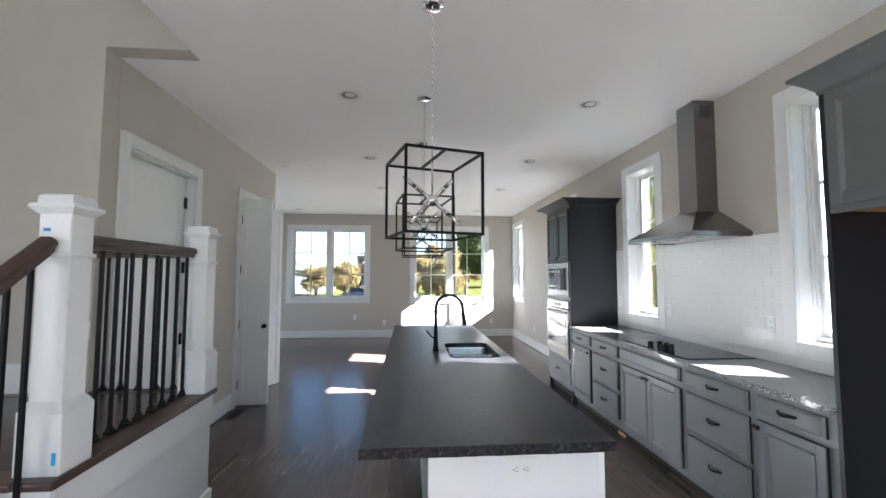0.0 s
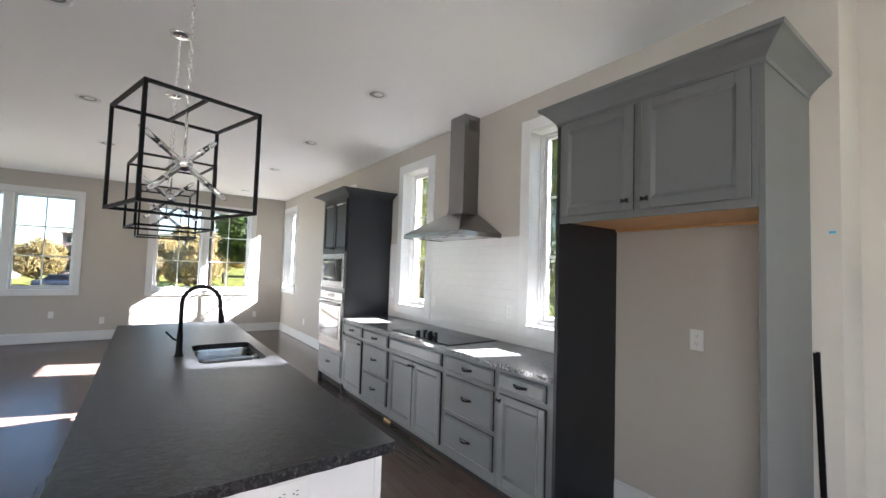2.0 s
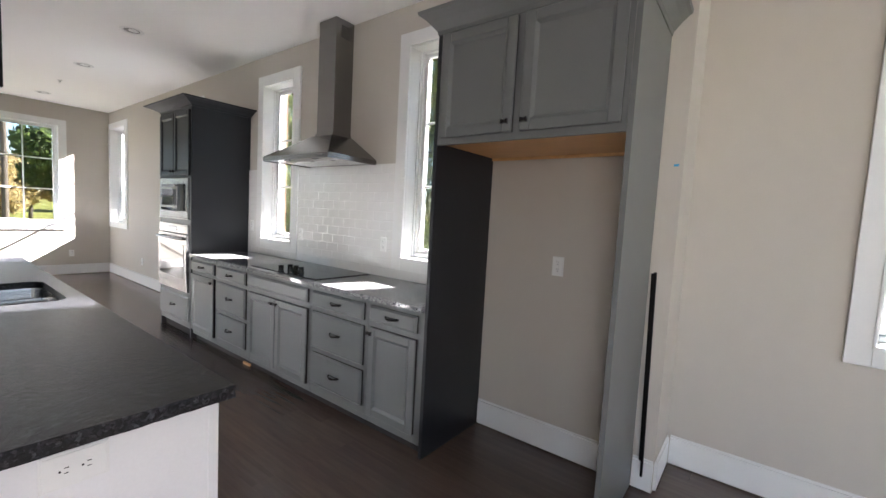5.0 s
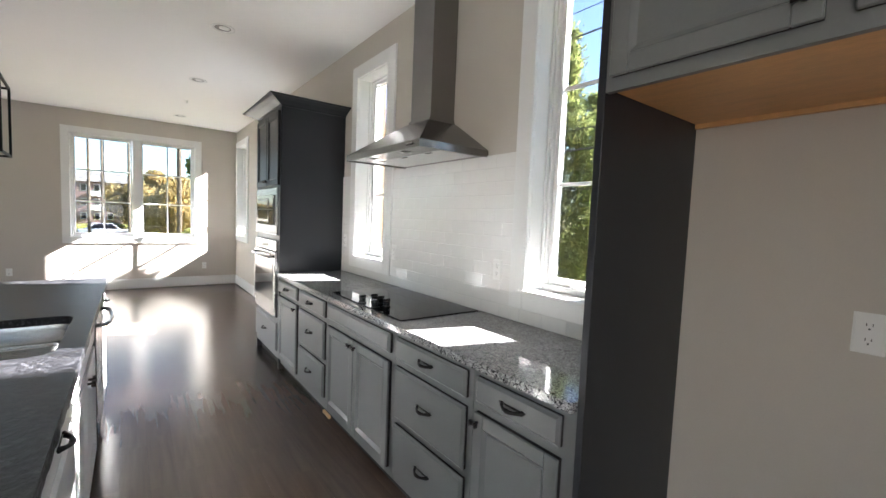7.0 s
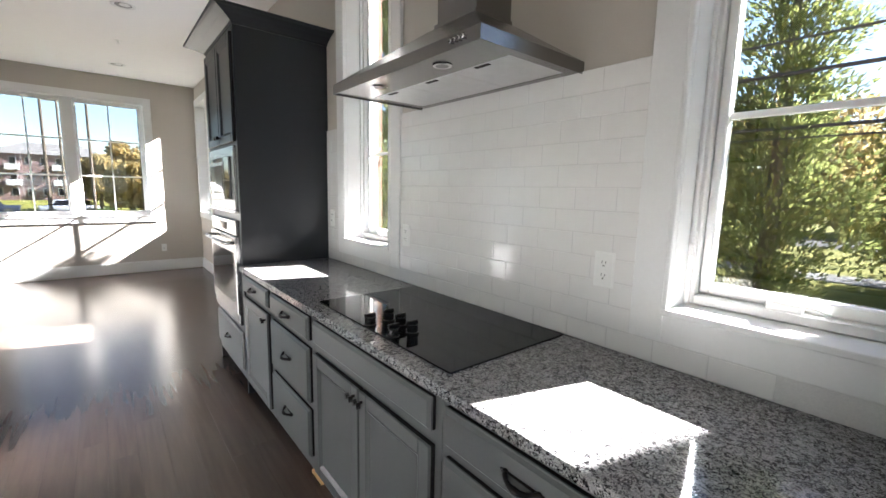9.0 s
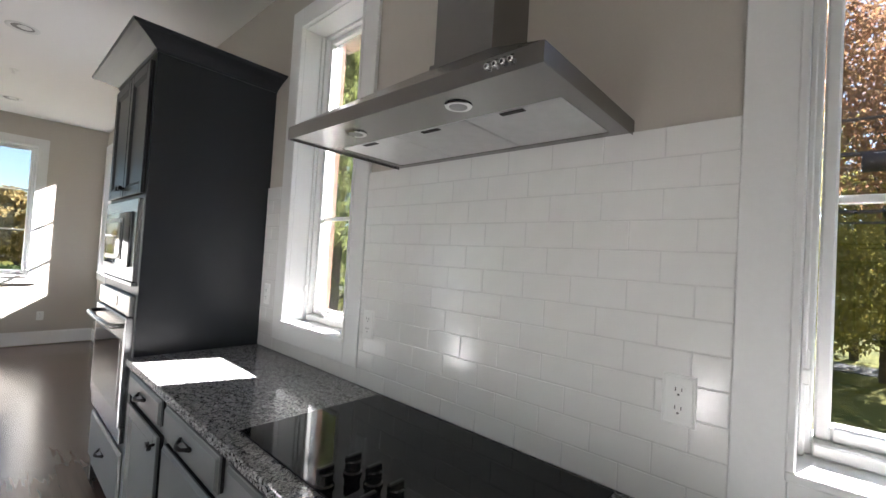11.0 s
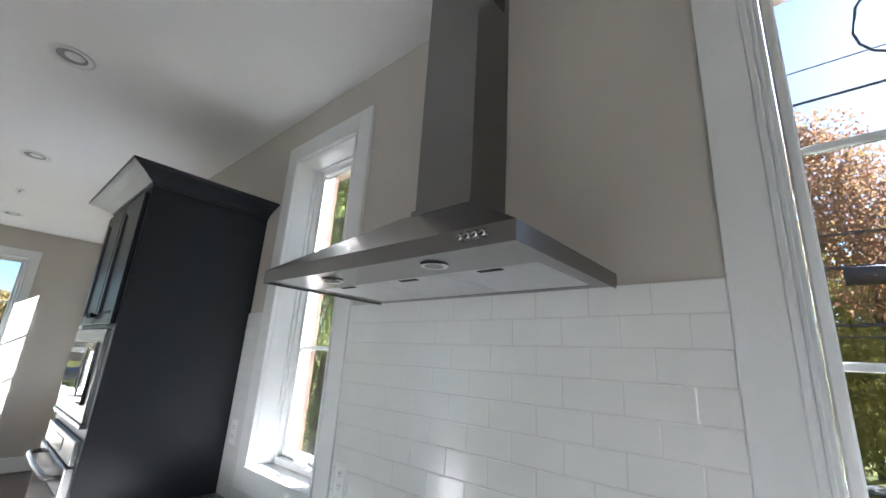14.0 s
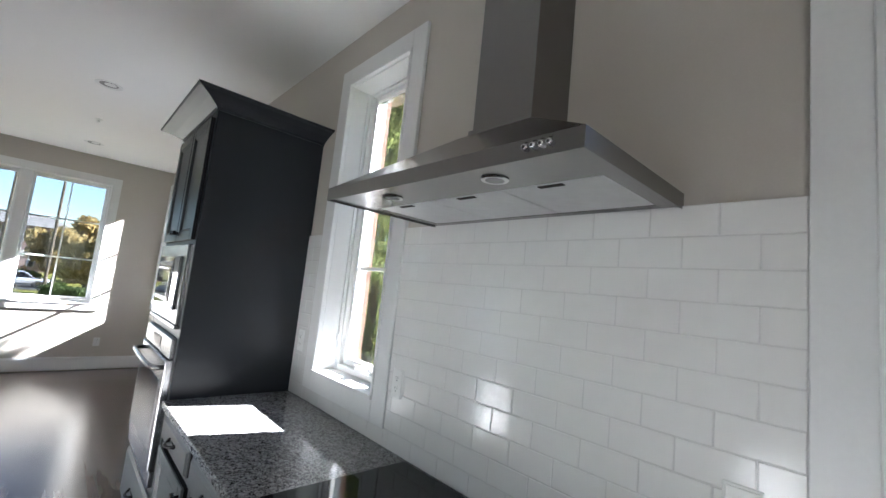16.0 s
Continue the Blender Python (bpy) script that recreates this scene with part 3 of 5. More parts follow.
def bow_pull(u, z, y, w=0.096):
    """A bowed pull with flared feet."""
    pts = [(u + w / 2 * k, y - 0.004 - 0.024 * (1 - abs(k) ** 2.4), z - 0.005 * (1 - k * k)) for k in (-1, -0.85, -0.6, -0.3, 0, 0.3, 0.6, 0.85, 1)]
    bm = tube(B(), pts, 0.006, 8, [0.0095, 0.0075, 0.0065, 0.0075, 0.0095, 0.0075, 0.0065, 0.0075, 0.0095])
    for s in (-1, 1):
        ball(bm, (u + s * w / 2, y - 0.004, z), 0.0095, 10)
        cyl(bm, (u + s * (w / 2 - 0.004), y - 0.003, z), (u + s * (w / 2 + 0.014), y - 0.003, z + 0.003), 0.0075, 0.003, 8)
    box(bm, u - w / 2 + 0.002, u + w / 2 - 0.002, y - 0.004, y, z - 0.002, z + 0.005, 0.001)
    return bm


def knob(u, z, y):
    """A small bow-tie pull, flared at both ends, on a round stem."""
    bm = cyl(B(), (u, y, z), (u, y - 0.020, z), 0.0065, 0.0055, 12)
    for e in (-1, 1):
        near, far = (0.0055, 0.0115)
        a = [bm.verts.new((u, y - 0.017 - q, z + p)) for p, q in ((-near, 0), (near, 0), (near, 0.009), (-near, 0.009))]
        b = [bm.verts.new((u + e * 0.017, y - 0.014 - q, z + p)) for p, q in ((-far, 0), (far, 0), (far, 0.016), (-far, 0.016))]
        for k in range(4):
            bm.faces.new((a[k], a[(k + 1) % 4], b[(k + 1) % 4], b[k]))
        bm.faces.new(b)
    bmesh.ops.recalc_face_normals(bm, faces=bm.faces[:])
    return bm


def cabinet(name, m, label, w, z0, z1, depth, fronts, body_mat, group, toe=True, front_mat=None, category="cabinet", side=0.0):
    """fronts: (kind, u0, u1, z0, z1, handle u, handle z), u from the left edge as seen from the front."""
    t = thing(name, m, label, category, group)
    bm = B()
    box(bm, 0.0005, w - 0.0005, 0.0, depth, z0 + (0.10 if toe else 0), z1, 0.001)
    part("body", bm, body_mat, t)
    if toe:
        part("toe_kick", bx(0.001, w - 0.001, 0.045, depth, z0, z0 + 0.099), M_DARK, t, "dark recessed toe kick")
        part("shoe_strip", bx(0.001, w - 0.001, 0.008, 0.022, z0 + 0.062, z0 + 0.0985, r=0.002), body_mat, t)
    for kind, u0, u1, a, b, hu, hz in fronts:
        f = panel_door(u0, u1, a, b, front_mat or body_mat, t) if kind == "door" else part("drawer", slab_front(u0, u1, a, b), front_mat or body_mat, t)
        f.location.y = -0.006
        if kind != "door":
            # same dark sheet, painting the shadow gap round a drawer front
            part("shade_backing", bx(u0 + 0.0015, u1 - 0.0015, -0.0045, 0.0055, a + 0.0015, b - 0.0015), M_DARK, f, "dark sheet painting the shade behind the front")
        if hu is not None:
            part("knob" if kind == "door" else "handle", knob(hu, hz, -0.02) if kind == "door" else bow_pull(hu, hz, -0.02), M_BRONZE, f, "dark bronze " + ("knob" if kind == "door" else "bow pull"), True)
    return t


# ---------- base cabinets along the east wall ----------
XF = 2.096
GB = "grey base cabinets along the wall"


def base_unit(y0, y1, label, fronts):
    return cabinet("base_cabinet", pose(XF, y1, 0, 0, 0, -90), label, y1 - y0, 0, 0.880, XE - XF - 0.002, fronts, M_CAB, GB)


def drawers3(w):
    return [("drawer", 0.03, w - 0.03, a, b, w / 2, c) for a, b, c in ((0.735, 0.85, 0.795), (0.43, 0.70, 0.575), (0.155, 0.395, 0.275))]


base_unit(1.962, 2.44, "grey painted base cabinet with one drawer over a door", [("drawer", 0.03, 0.43, 0.745, 0.85, 0.23, 0.80), ("door", 0.03, 0.43, 0.125, 0.708, 0.052, 0.672)])
base_unit(2.44, 3.06, "grey painted base cabinet with three drawers", drawers3(0.62))
base_unit(3.06, 3.98, "wide grey painted base cabinet with two doors under the cooktop", [("panel", 0.03, 0.89, 0.745, 0.85, None, 0), ("door", 0.03, 0.455, 0.12, 0.70, 0.43, 0.665), ("door", 0.465, 0.89, 0.12, 0.70, 0.49, 0.665)])
base_unit(3.98, 4.59, "grey painted base cabinet with three drawers beside the cooktop", drawers3(0.61))
base_unit(4.59, 5.153, "grey painted base cabinet with drawer and door beside the oven tower", [("drawer", 0.025, 0.535, 0.745, 0.85, 0.28, 0.80), ("door", 0.025, 0.535, 0.125, 0.708, 0.51, 0.672)])
sl = thing("wood_offcut", pose(2.125, 4.05, 0), "small raw wood strip lying at the toe kick", "offcut")
part("strip", bx(-0.008, 0.008, -0.06, 0.06, 0.0, 0.022, r=0.002), M_MAPLE, sl)

ct = B()
box(ct, 2.058, XE - 0.003, 1.963, 5.152, 0.8805, 0.914, 0.004, 2)
tagged(part("countertop", ct, M_GRANITE), "polished grey speckled granite countertop", "countertop")

# ---------- cooktop ----------
ck = thing("cooktop", pose(2.398, 3.533, 0.9142), "black glass electric cooktop set in the granite counter", "cooktop")
part("glass_top", bx(-0.273, 0.273, -0.467, 0.467, 0.0, 0.006, r=0.002), M_BLKGLASS, ck)
for kx, ky in ((2.146, 3.562), (2.232, 3.568), (2.238, 3.492), (2.148, 3.402), (2.226, 3.398)):
    bm = lathe(B(), [(0.024, 0.0), (0.024, 0.006), (0.020, 0.010), (0.020, 0.030), (0.022, 0.034), (0.020, 0.038)], 18, (kx - 2.398, ky - 3.533, 0.006))
    box(bm, kx - 2.398 - 0.023, kx - 2.398 + 0.023, ky - 3.533 - 0.006, ky - 3.533 + 0.006, 0.038, 0.056, 0.003)
    part("control_knob", bm, M_BLKPLAST, ck, "black control knob")


# ---------- oven tower ----------
TY0, TY1 = 5.155, 6.0
tw = thing("oven_tower", pose(2.086, TY1, 0, 0, 0, -90), "tall grey cabinet, partly darkened for shade, holding a built-in oven and microwave", "cabinet")
TW, TD = TY1 - TY0, XE - 2.086 - 0.002
part("lower_body", bx(0.0225, TW - 0.0225, 0, TD, 0.10, 0.475), M_CAB, tw)
# sides, upper part and crown use the grey with shade painted in
part("side_panel", bx(0, 0.022, 0, TD, 0.0, 2.43, r=0.001), M_TOWER, tw, "plain side panel in cabinet grey darkened for shade")
part("side_panel", bx(TW - 0.022, TW, 0, TD, 0.0, 2.43, r=0.001), M_TOWER, tw, "plain side panel in cabinet grey darkened for shade")
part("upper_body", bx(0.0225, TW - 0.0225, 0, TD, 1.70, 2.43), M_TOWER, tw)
part("back", bx(0.0225, TW - 0.0225, 0.031, TD, 0.4755, 1.6995), M_DARK, tw)
part("face_stile", bx(0.0225, 0.05, 0, 0.03, 0.4755, 1.6995), M_CAB, tw)
part("face_stile", bx(TW - 0.05, TW - 0.0225, 0, 0.03, 0.4755, 1.6995), M_CAB, tw)
part("face_rail", bx(0.0505, TW - 0.0505, 0, 0.03, 1.208, 1.252), M_CAB, tw)
part("toe_kick", bx(0.023, TW - 0.023, 0.05, TD, 0, 0.099), M_DARK, tw)
for a, b, hu in ((0.03, 0.415, 0.385), (0.425, TW - 0.03, 0.455)):
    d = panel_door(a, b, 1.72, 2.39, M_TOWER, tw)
    part("knob", knob(hu, 1.765, -0.02), M_BRONZE, d, "dark bronze knob", True)
d = part("drawer", slab_front(0.03, TW - 0.03, 0.165, 0.435), M_CAB, tw)
part("handle", bow_pull(TW / 2, 0.31, -0.02), M_BRONZE, d, "dark bronze bow pull", True)


def crown(bm, x0, x1, y0, z0, z1, out, back):
    """A coved crown along the front and both sides; front at y0, sides run back."""
    prof = [(0.004, 0.0), (0.008, 0.18), (0.020, 0.30), (0.045, 0.55), (0.075, 0.78), (0.088, 0.84), (0.092, 1.0)]
    k = out / 0.092
    loops = []
    for o, f in prof:
        z = z0 + (z1 - z0) * f
        o *= k
        loops.append([bm.verts.new(v) for v in ((x0 - o, back, z), (x0 - o, y0 - o, z), (x1 + o, y0 - o, z), (x1 + o, back, z))])
    for a, b in zip(loops, loops[1:]):
        for i in range(4):
            bm.faces.new((a[i], a[(i + 1) % 4], b[(i + 1) % 4], b[i]))
    bm.faces.new(loops[0][::-1])
    bm.faces.new(loops[-1])
    return bm


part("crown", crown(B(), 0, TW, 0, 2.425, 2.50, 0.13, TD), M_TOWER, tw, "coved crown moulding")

mw = thing("microwave", pose(2.082, TY1, 0, 0, 0, -90), "built-in stainless steel microwave with dark window", "microwave")
bm = bx(0.04, TW - 0.04, -0.018, 0.03, 1.275, 1.695, r=0.004)
part("trim_frame", bm, M_APPLIANCE, mw)
part("door", bx(0.12, TW - 0.12, -0.03, -0.0185, 1.345, 1.63, r=0.003), M_OVENGLASS, mw, "dark glass microwave door")
part("bezel", bx(0.135, TW - 0.27, -0.034, -0.0305, 1.375, 1.60, r=0.002), M_APPLIANCE, mw)
part("window", bx(0.16, TW - 0.295, -0.037, -0.0345, 1.40, 1.575, r=0.001), M_OVENGLASS, mw)
part("bottom_trim", bx(0.03, TW - 0.03, -0.024, 0.02, 1.255, 1.2735, r=0.002), M_APPLIANCE, mw)

ov = thing("wall_oven", pose(2.082, TY1, 0, 0, 0, -90), "built-in stainless steel wall oven with bar handle", "oven")
part("control_panel", bx(0.04, TW - 0.04, -0.022, 0.03, 1.105, 1.205, r=0.003), M_APPLIANCE, ov)
part("display", bx(TW / 2 - 0.12, TW / 2 + 0.12, -0.0245, -0.0225, 1.13, 1.18), M_OVENGLASS, ov)
part("door", bx(0.04, TW - 0.04, -0.032, 0.028, 0.565, 1.098, r=0.004), M_APPLIANCE, ov)
part("window", bx(0.10, TW - 0.10, -0.0352, -0.0325, 0.635, 0.985, r=0.001), M_OVENGLASS, ov, "dark oven window")
part("lower_trim", bx(0.04, TW - 0.04, -0.022, 0.028, 0.485, 0.558, r=0.003), M_APPLIANCE, ov)
bm = tube(B(), [(0.09, -0.032, 1.055), (0.10, -0.07, 1.055), (0.16, -0.082, 1.055), (TW / 2, -0.088, 1.055), (TW - 0.16, -0.082, 1.055), (TW - 0.10, -0.07, 1.055), (TW - 0.09, -0.032, 1.055)], 0.012, 12)
part("handle", bm, M_APPLIANCE, ov, "curved steel bar handle", True)


# ---------- refrigerator surround ----------
fs = thing("refrigerator_surround", pose(2.086, 1.960, 0, 0, 0, -90), "grey cabinet with two doors over an empty refrigerator niche", "cabinet")
FW, FD = 1.04, XE - 2.086 - 0.002
# left panel takes the darkened grey, its shade put into the colour
part("side_panel", bx(0, 0.024, 0, FD, 0.0, 2.43, r=0.001), M_TOWER, fs, "side panel in cabinet grey darkened for shade")
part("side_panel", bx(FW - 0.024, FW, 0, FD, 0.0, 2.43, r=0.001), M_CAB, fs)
bm = B()
box(bm, 0.025, FW - 0.025, 0, 0.02, 1.832, 2.43, 0.001)
box(bm, 0.025, FW - 0.025, 0.02, FD, 1.856, 2.43)
part("upper_body", bm, M_CAB, fs)
bm = bx(0.026, FW - 0.026, 0.021, FD, 1.845, 1.8555)
box(bm, 0.026, FW - 0.026, FD - 0.02, FD, 1.828, 1.8445)
part("underside", bm, M_MAPLE, fs, "unfinished maple underside")
for a, b, hu in ((0.045, 0.492, 0.462), (0.535, 0.995, 0.565)):
    d = panel_door(a, b, 1.868, 2.415, M_CAB, fs)
    part("knob", knob(hu, 1.915, -0.02), M_BRONZE, d, "dark bronze knob", True)
part("crown", crown(B(), 0, FW, 0, 2.425, 2.535, 0.088, FD), M_CAB, fs, "coved crown moulding")

st = thing("trim_strips", pose(2.66, 0.865, 0.0, 0, 0, 0), "two long black trim strips leaning in the corner", "trim strip")
for k, (a, b) in enumerate((((0.04, 0.0, 0.0), (-0.135, -0.003, 1.222)), ((0.055, 0.012, 0.0), (-0.122, 0.010, 1.215)))):
    bm = tube(B(), [a, b], 0.009, 4)
    part("strip", bm, M_BLACKM, st)


# ---------- range hood ----------
hd = thing("range_hood", pose(0, 0, 0), "stainless steel pyramid range hood with a tall chimney", "range hood")
HX0, HX1, HY0, HY1 = 2.203, XE - 0.006, 3.068, 3.982
bm = B()
wl = 0.0015
box(bm, HX0, HX0 + wl, HY0, HY1, 1.836, 1.876)
box(bm, HX0 + wl, HX1, HY0, HY0 + wl, 1.836, 1.876)
box(bm, HX0 + wl, HX1, HY1 - wl, HY1, 1.836, 1.876)
part("rim", bm, M_STEEL, hd)
bm = frustum(B(), (HX0, HX1, HY0, HY1, 1.876), (2.475, HX1, 3.385, 3.665, 2.075))
part("canopy", bm, M_STEEL, hd)
part("collar", bx(2.493, HX1, 3.403, 3.647, 2.0755, 2.10, r=0.001), M_STEEL, hd)
up = part("chimney", bx(2.503, HX1, 3.41, 3.638, 2.10, CEIL - 0.002, r=0.002), M_STEEL, hd)
for s in (3.4095, 3.6385):
    for k in range(7):
        for i in range(6):
            part("vent_slot", bx(2.558 + 0.018 * i, 2.571 + 0.018 * i, s - 0.001, s + 0.001, 2.90 + 0.015 * k, 2.907 + 0.015 * k), M_DARK, up)
bm = B()
box(bm, HX0 + wl, HX0 + 0.17, HY0 + wl, HY1 - wl, 1.842, 1.844)
box(bm, HX0 + 0.17, HX1, HY0 + wl, HY0 + 0.05, 1.842, 1.844)
box(bm, HX0 + 0.17, HX1, HY1 - 0.05, HY1 - wl, 1.842, 1.844)
box(bm, HX1 - 0.04, HX1, HY0 + 0.05, HY1 - 0.05, 1.842, 1.844)
part("underside", bm, M_STEELH, hd)
for k in range(3):
    a = HY0 + 0.053 + k * 0.271
    f = part("grease_filter", bx(HX0 + 0.174, HX1 - 0.044, a, a + 0.266, 1.8425, 1.850, r=0.002), M_FILTER, hd, "fine mesh grease filter")
    part("latch", bx(HX0 + 0.182, HX0 + 0.198, a + 0.10, a + 0.165, 1.8405, 1.8424), M_DARK, f)
for yy in (3.336, 3.735):
    bm = lathe(B(), [(0.031, 0.0), (0.033, 0.002), (0.027, 0.004), (0.025, 0.006)], 24, (2.29, yy, 1.8375))
    l = part("lamp_ring", bm, M_CHROME, hd, "chrome ring of a lamp that is off")
    part("lens", cyl(B(), (2.29, yy, 1.8371), (2.29, yy, 1.8376), 0.022, seg=20), M_GREYB, l)
for k in range(4):
    bm = cyl(B(), (HX0 + 0.001, 3.135 + 0.018 * k, 1.858), (HX0 - 0.008, 3.135 + 0.018 * k, 1.858), 0.0062, 0.0058, 14)
    bt = part("button", bm, M_CHROME, hd, "chrome push button", True)
    part("button_cap", cyl(B(), (HX0 - 0.0078, 3.135 + 0.018 * k, 1.858), (HX0 - 0.0088, 3.135 + 0.018 * k, 1.858), 0.0036, seg=12), M_DARK, bt)
    part("label_mark", bx(HX0 - 0.0006, HX0 - 0.0001, 3.131 + 0.018 * k, 3.139 + 0.018 * k, 1.868, 1.8695), M_DARK, hd)


# ---------- island ----------
IX0, IX1, IY0, IY1 = -0.107, 0.857, 1.655, 5.285
SX0, SX1, SY0, SY1 = 0.385, 0.775, 3.24, 3.93
isl_top = B()


def slab_with_hole(bm, z0, z1):
    """The slab, its rounded cut-out for the sink and an uneven chiselled edge."""
    n, r = 6, 0.07
    inner = []
    for cx, cy, a0 in ((SX1 - r, SY1 - r, 0), (SX0 + r, SY1 - r, 90), (SX0 + r, SY0 + r, 180), (SX1 - r, SY0 + r, 270)):
        for k in range(n + 1):
            a = radians(a0 + 90 * k / n)
            inner.append((cx + r * math.cos(a), cy + r * math.sin(a)))
    outer = []
    rng = random.Random(4)
    corners = [(IX1, IY1), (IX0, IY1), (IX0, IY0), (IX1, IY0)]
    for (ax, ay), (bx_, by_) in zip(corners, corners[1:] + corners[:1]):
        steps = max(2, int(math.hypot(bx_ - ax, by_ - ay) / 0.03))
        for k in range(steps):
            f = k / steps
            outer.append((ax + (bx_ - ax) * f, ay + (by_ - ay) * f))
    rings = {}
    for z in (z0, (z0 + z1) / 2, z1 - 0.004, z1):
        inset = 0.004 if z == z1 else 0.0
        ring = []
        for x, y in outer:
            j = rng.uniform(0.0, 0.004) if z != z1 else 0.0
            x2 = min(max(x, IX0 + inset + j), IX1 - inset - j)
            y2 = min(max(y, IY0 + inset + j), IY1 - inset - j)
            ring.append(bm.verts.new((x2, y2, z)))
        rings[z] = ring
    zs = sorted(rings)
    for a, b in zip(zs, zs[1:]):
        ra, rb = rings[a], rings[b]
        for k in range(len(ra)):
            q = (k + 1) % len(ra)
            bm.faces.new((ra[k], ra[q], rb[q], rb[k]))
    hole = {z: [bm.verts.new((x, y, z)) for x, y in inner] for z in (z0, z1)}
    for k in range(len(inner)):
        q = (k + 1) % len(inner)
        bm.faces.new((hole[z1][k], hole[z1][q], hole[z0][q], hole[z0][k]))
    for z in (z0, z1):
        es = []
        for ring in (rings[z], hole[z]):
            for k in range(len(ring)):
                es.append(bm.edges.get((ring[k], ring[(k + 1) % len(ring)])))
        bmesh.ops.triangle_fill(bm, use_beauty=True, use_dissolve=False, edges=es)
    bmesh.ops.recalc_face_normals(bm, faces=bm.faces[:])


slab_with_hole(isl_top, 0.876, 0.914)
tagged(part("island_countertop", isl_top, M_BLACKST), "leathered black granite island top with chiselled edge", "countertop")

GI = "white island cabinets"
XI = 0.812


def isl_unit(y0, y1, label, fronts):
    return cabinet("island_cabinet", pose(XI, y0, 0, 0, 0, 90), label, y1 - y0, 0, 0.8755, 0.60, fronts, M_WHITECAB, GI)


isl_unit(1.78, 2.36, "white painted island cabinet with drawer and door", [("drawer", 0.03, 0.55, 0.735, 0.85, 0.29, 0.795), ("door", 0.03, 0.55, 0.125, 0.70, 0.50, 0.66)])
isl_unit(2.36, 3.14, "white painted island cabinet with three drawers", drawers3(0.78))
sb = cabinet("island_cabinet", pose(XI, 3.14, 0, 0, 0, 90), "white painted sink cabinet with two doors", 1.0, 0, 0.62, 0.60,
             [("panel", 0.03, 0.97, 0.735, 0.85, None, 0), ("door", 0.03, 0.495, 0.125, 0.70, 0.47, 0.66), ("door", 0.505, 0.97, 0.125, 0.70, 0.53, 0.66)], M_WHITECAB, GI)
part("front_rail", bx(0.001, 0.999, 0.0, 0.018, 0.6205, 0.875), M_WHITECAB, sb)
part("back_rail", bx(0.001, 0.999, 0.58, 0.60, 0.6205, 0.875), M_WHITECAB, sb)
isl_unit(4.76, 5.22, "white painted island cabinet at the far end", [("drawer", 0.03, 0.43, 0.735, 0.85, 0.23, 0.795), ("door", 0.03, 0.43, 0.125, 0.70, 0.06, 0.66)])
dw = thing("dishwasher", pose(XI, 4.143, 0, 0, 0, 90), "stainless steel dishwasher with curved handle in the island", "dishwasher")
part("tub", bx(0.004, 0.61, 0.02, 0.58, 0.02, 0.868), M_DARK, dw)
part("door", bx(0.006, 0.607, -0.028, 0.019, 0.105, 0.862, r=0.004), M_APPLIANCE, dw)
bm = tube(B(), [(0.06, -0.028, 0.79), (0.07, -0.06, 0.79), (0.14, -0.08, 0.788), (0.305, -0.088, 0.786), (0.47, -0.08, 0.788), (0.54, -0.06, 0.79), (0.55, -0.028, 0.79)], 0.012, 12)
part("handle", bm, M_APPLIANCE, dw, "curved steel handle", True)
ie = thing("island_end_panel", pose(0, 0, 0), "white painted end panel under the island top", "panel")
part("panel", bx(0.150, 0.845, 1.752, 1.7785, 0.0, 0.8755, r=0.001), M_WHITECAB, ie)
part("edge_stile", bx(0.818, 0.847, 1.748, 1.7515, 0.0, 0.8755, r=0.001), M_WHITECAB, ie)
part("base_cap", bx(0.150, 0.847, 1.740, 1.7475, 0.0, 0.10, r=0.002), M_WHITECAB, ie)
ib = thing("island_back_panel", pose(0, 0, 0), "white painted back panel of the island under the overhang", "panel")
part("panel", bx(0.186, 0.2105, 1.78, 5.22, 0.0, 0.8755), M_WHITECAB, ib)
part("baseboard", bx(0.172, 0.1855, 1.78, 5.22, 0.0, 0.12, r=0.003), M_WHITECAB, ib)

# sink and faucet
M_SINK = mat("sink_steel", (0.42, 0.417, 0.412), 0.22, 1.0, var=0.05, scale=6, bump=0.01, bscale=90)
sk = thing("sink", pose(0, 0, 0), "stainless steel double-bowl undermount sink", "sink")


def bowl(y0, y1, z0, z1):
    bm = B()
    r, n = 0.06, 5
    loops = []
    for e, z in ((0, z1), (0.004, z1 - 0.02), (0.012, z0 + 0.03), (0.03, z0 + 0.006), (0.06, z0), (0.14, z0 - 0.002)):
        ring = []
        for cx, cy, a0 in ((SX1 + 0.006 - r, y1 - r, 0), (SX0 - 0.006 + r, y1 - r, 90), (SX0 - 0.006 + r, y0 + r, 180), (SX1 + 0.006 - r, y0 + r, 270)):
            for k in range(n + 1):
                a = radians(a0 + 90 * k / n)
                x, y = cx + r * math.cos(a), cy + r * math.sin(a)
                mx_, my_ = (SX0 + SX1) / 2, (y0 + y1) / 2
                f = 1 - e / 0.19
                ring.append(bm.verts.new((mx_ + (x - mx_) * f, my_ + (y - my_) * f, z)))
        loops.append(ring)
    for a, b in zip(loops, loops[1:]):
        for k in range(len(a)):
            q = (k + 1) % len(a)
            bm.faces.new((a[k], b[k], b[q], a[q]))
    bm.faces.new(loops[-1])
    return bm


part("bowl", bowl(SY0 - 0.006, 3.575, 0.70, 0.874), M_SINK, sk, "", True)
part("bowl", bowl(3.60, SY1 + 0.006, 0.70, 0.874), M_SINK, sk, "", True)
part("divider", bx(SX0 - 0.006, SX1 + 0.006, 3.572, 3.603, 0.845, 0.866, r=0.006, seg=2), M_SINK, sk)
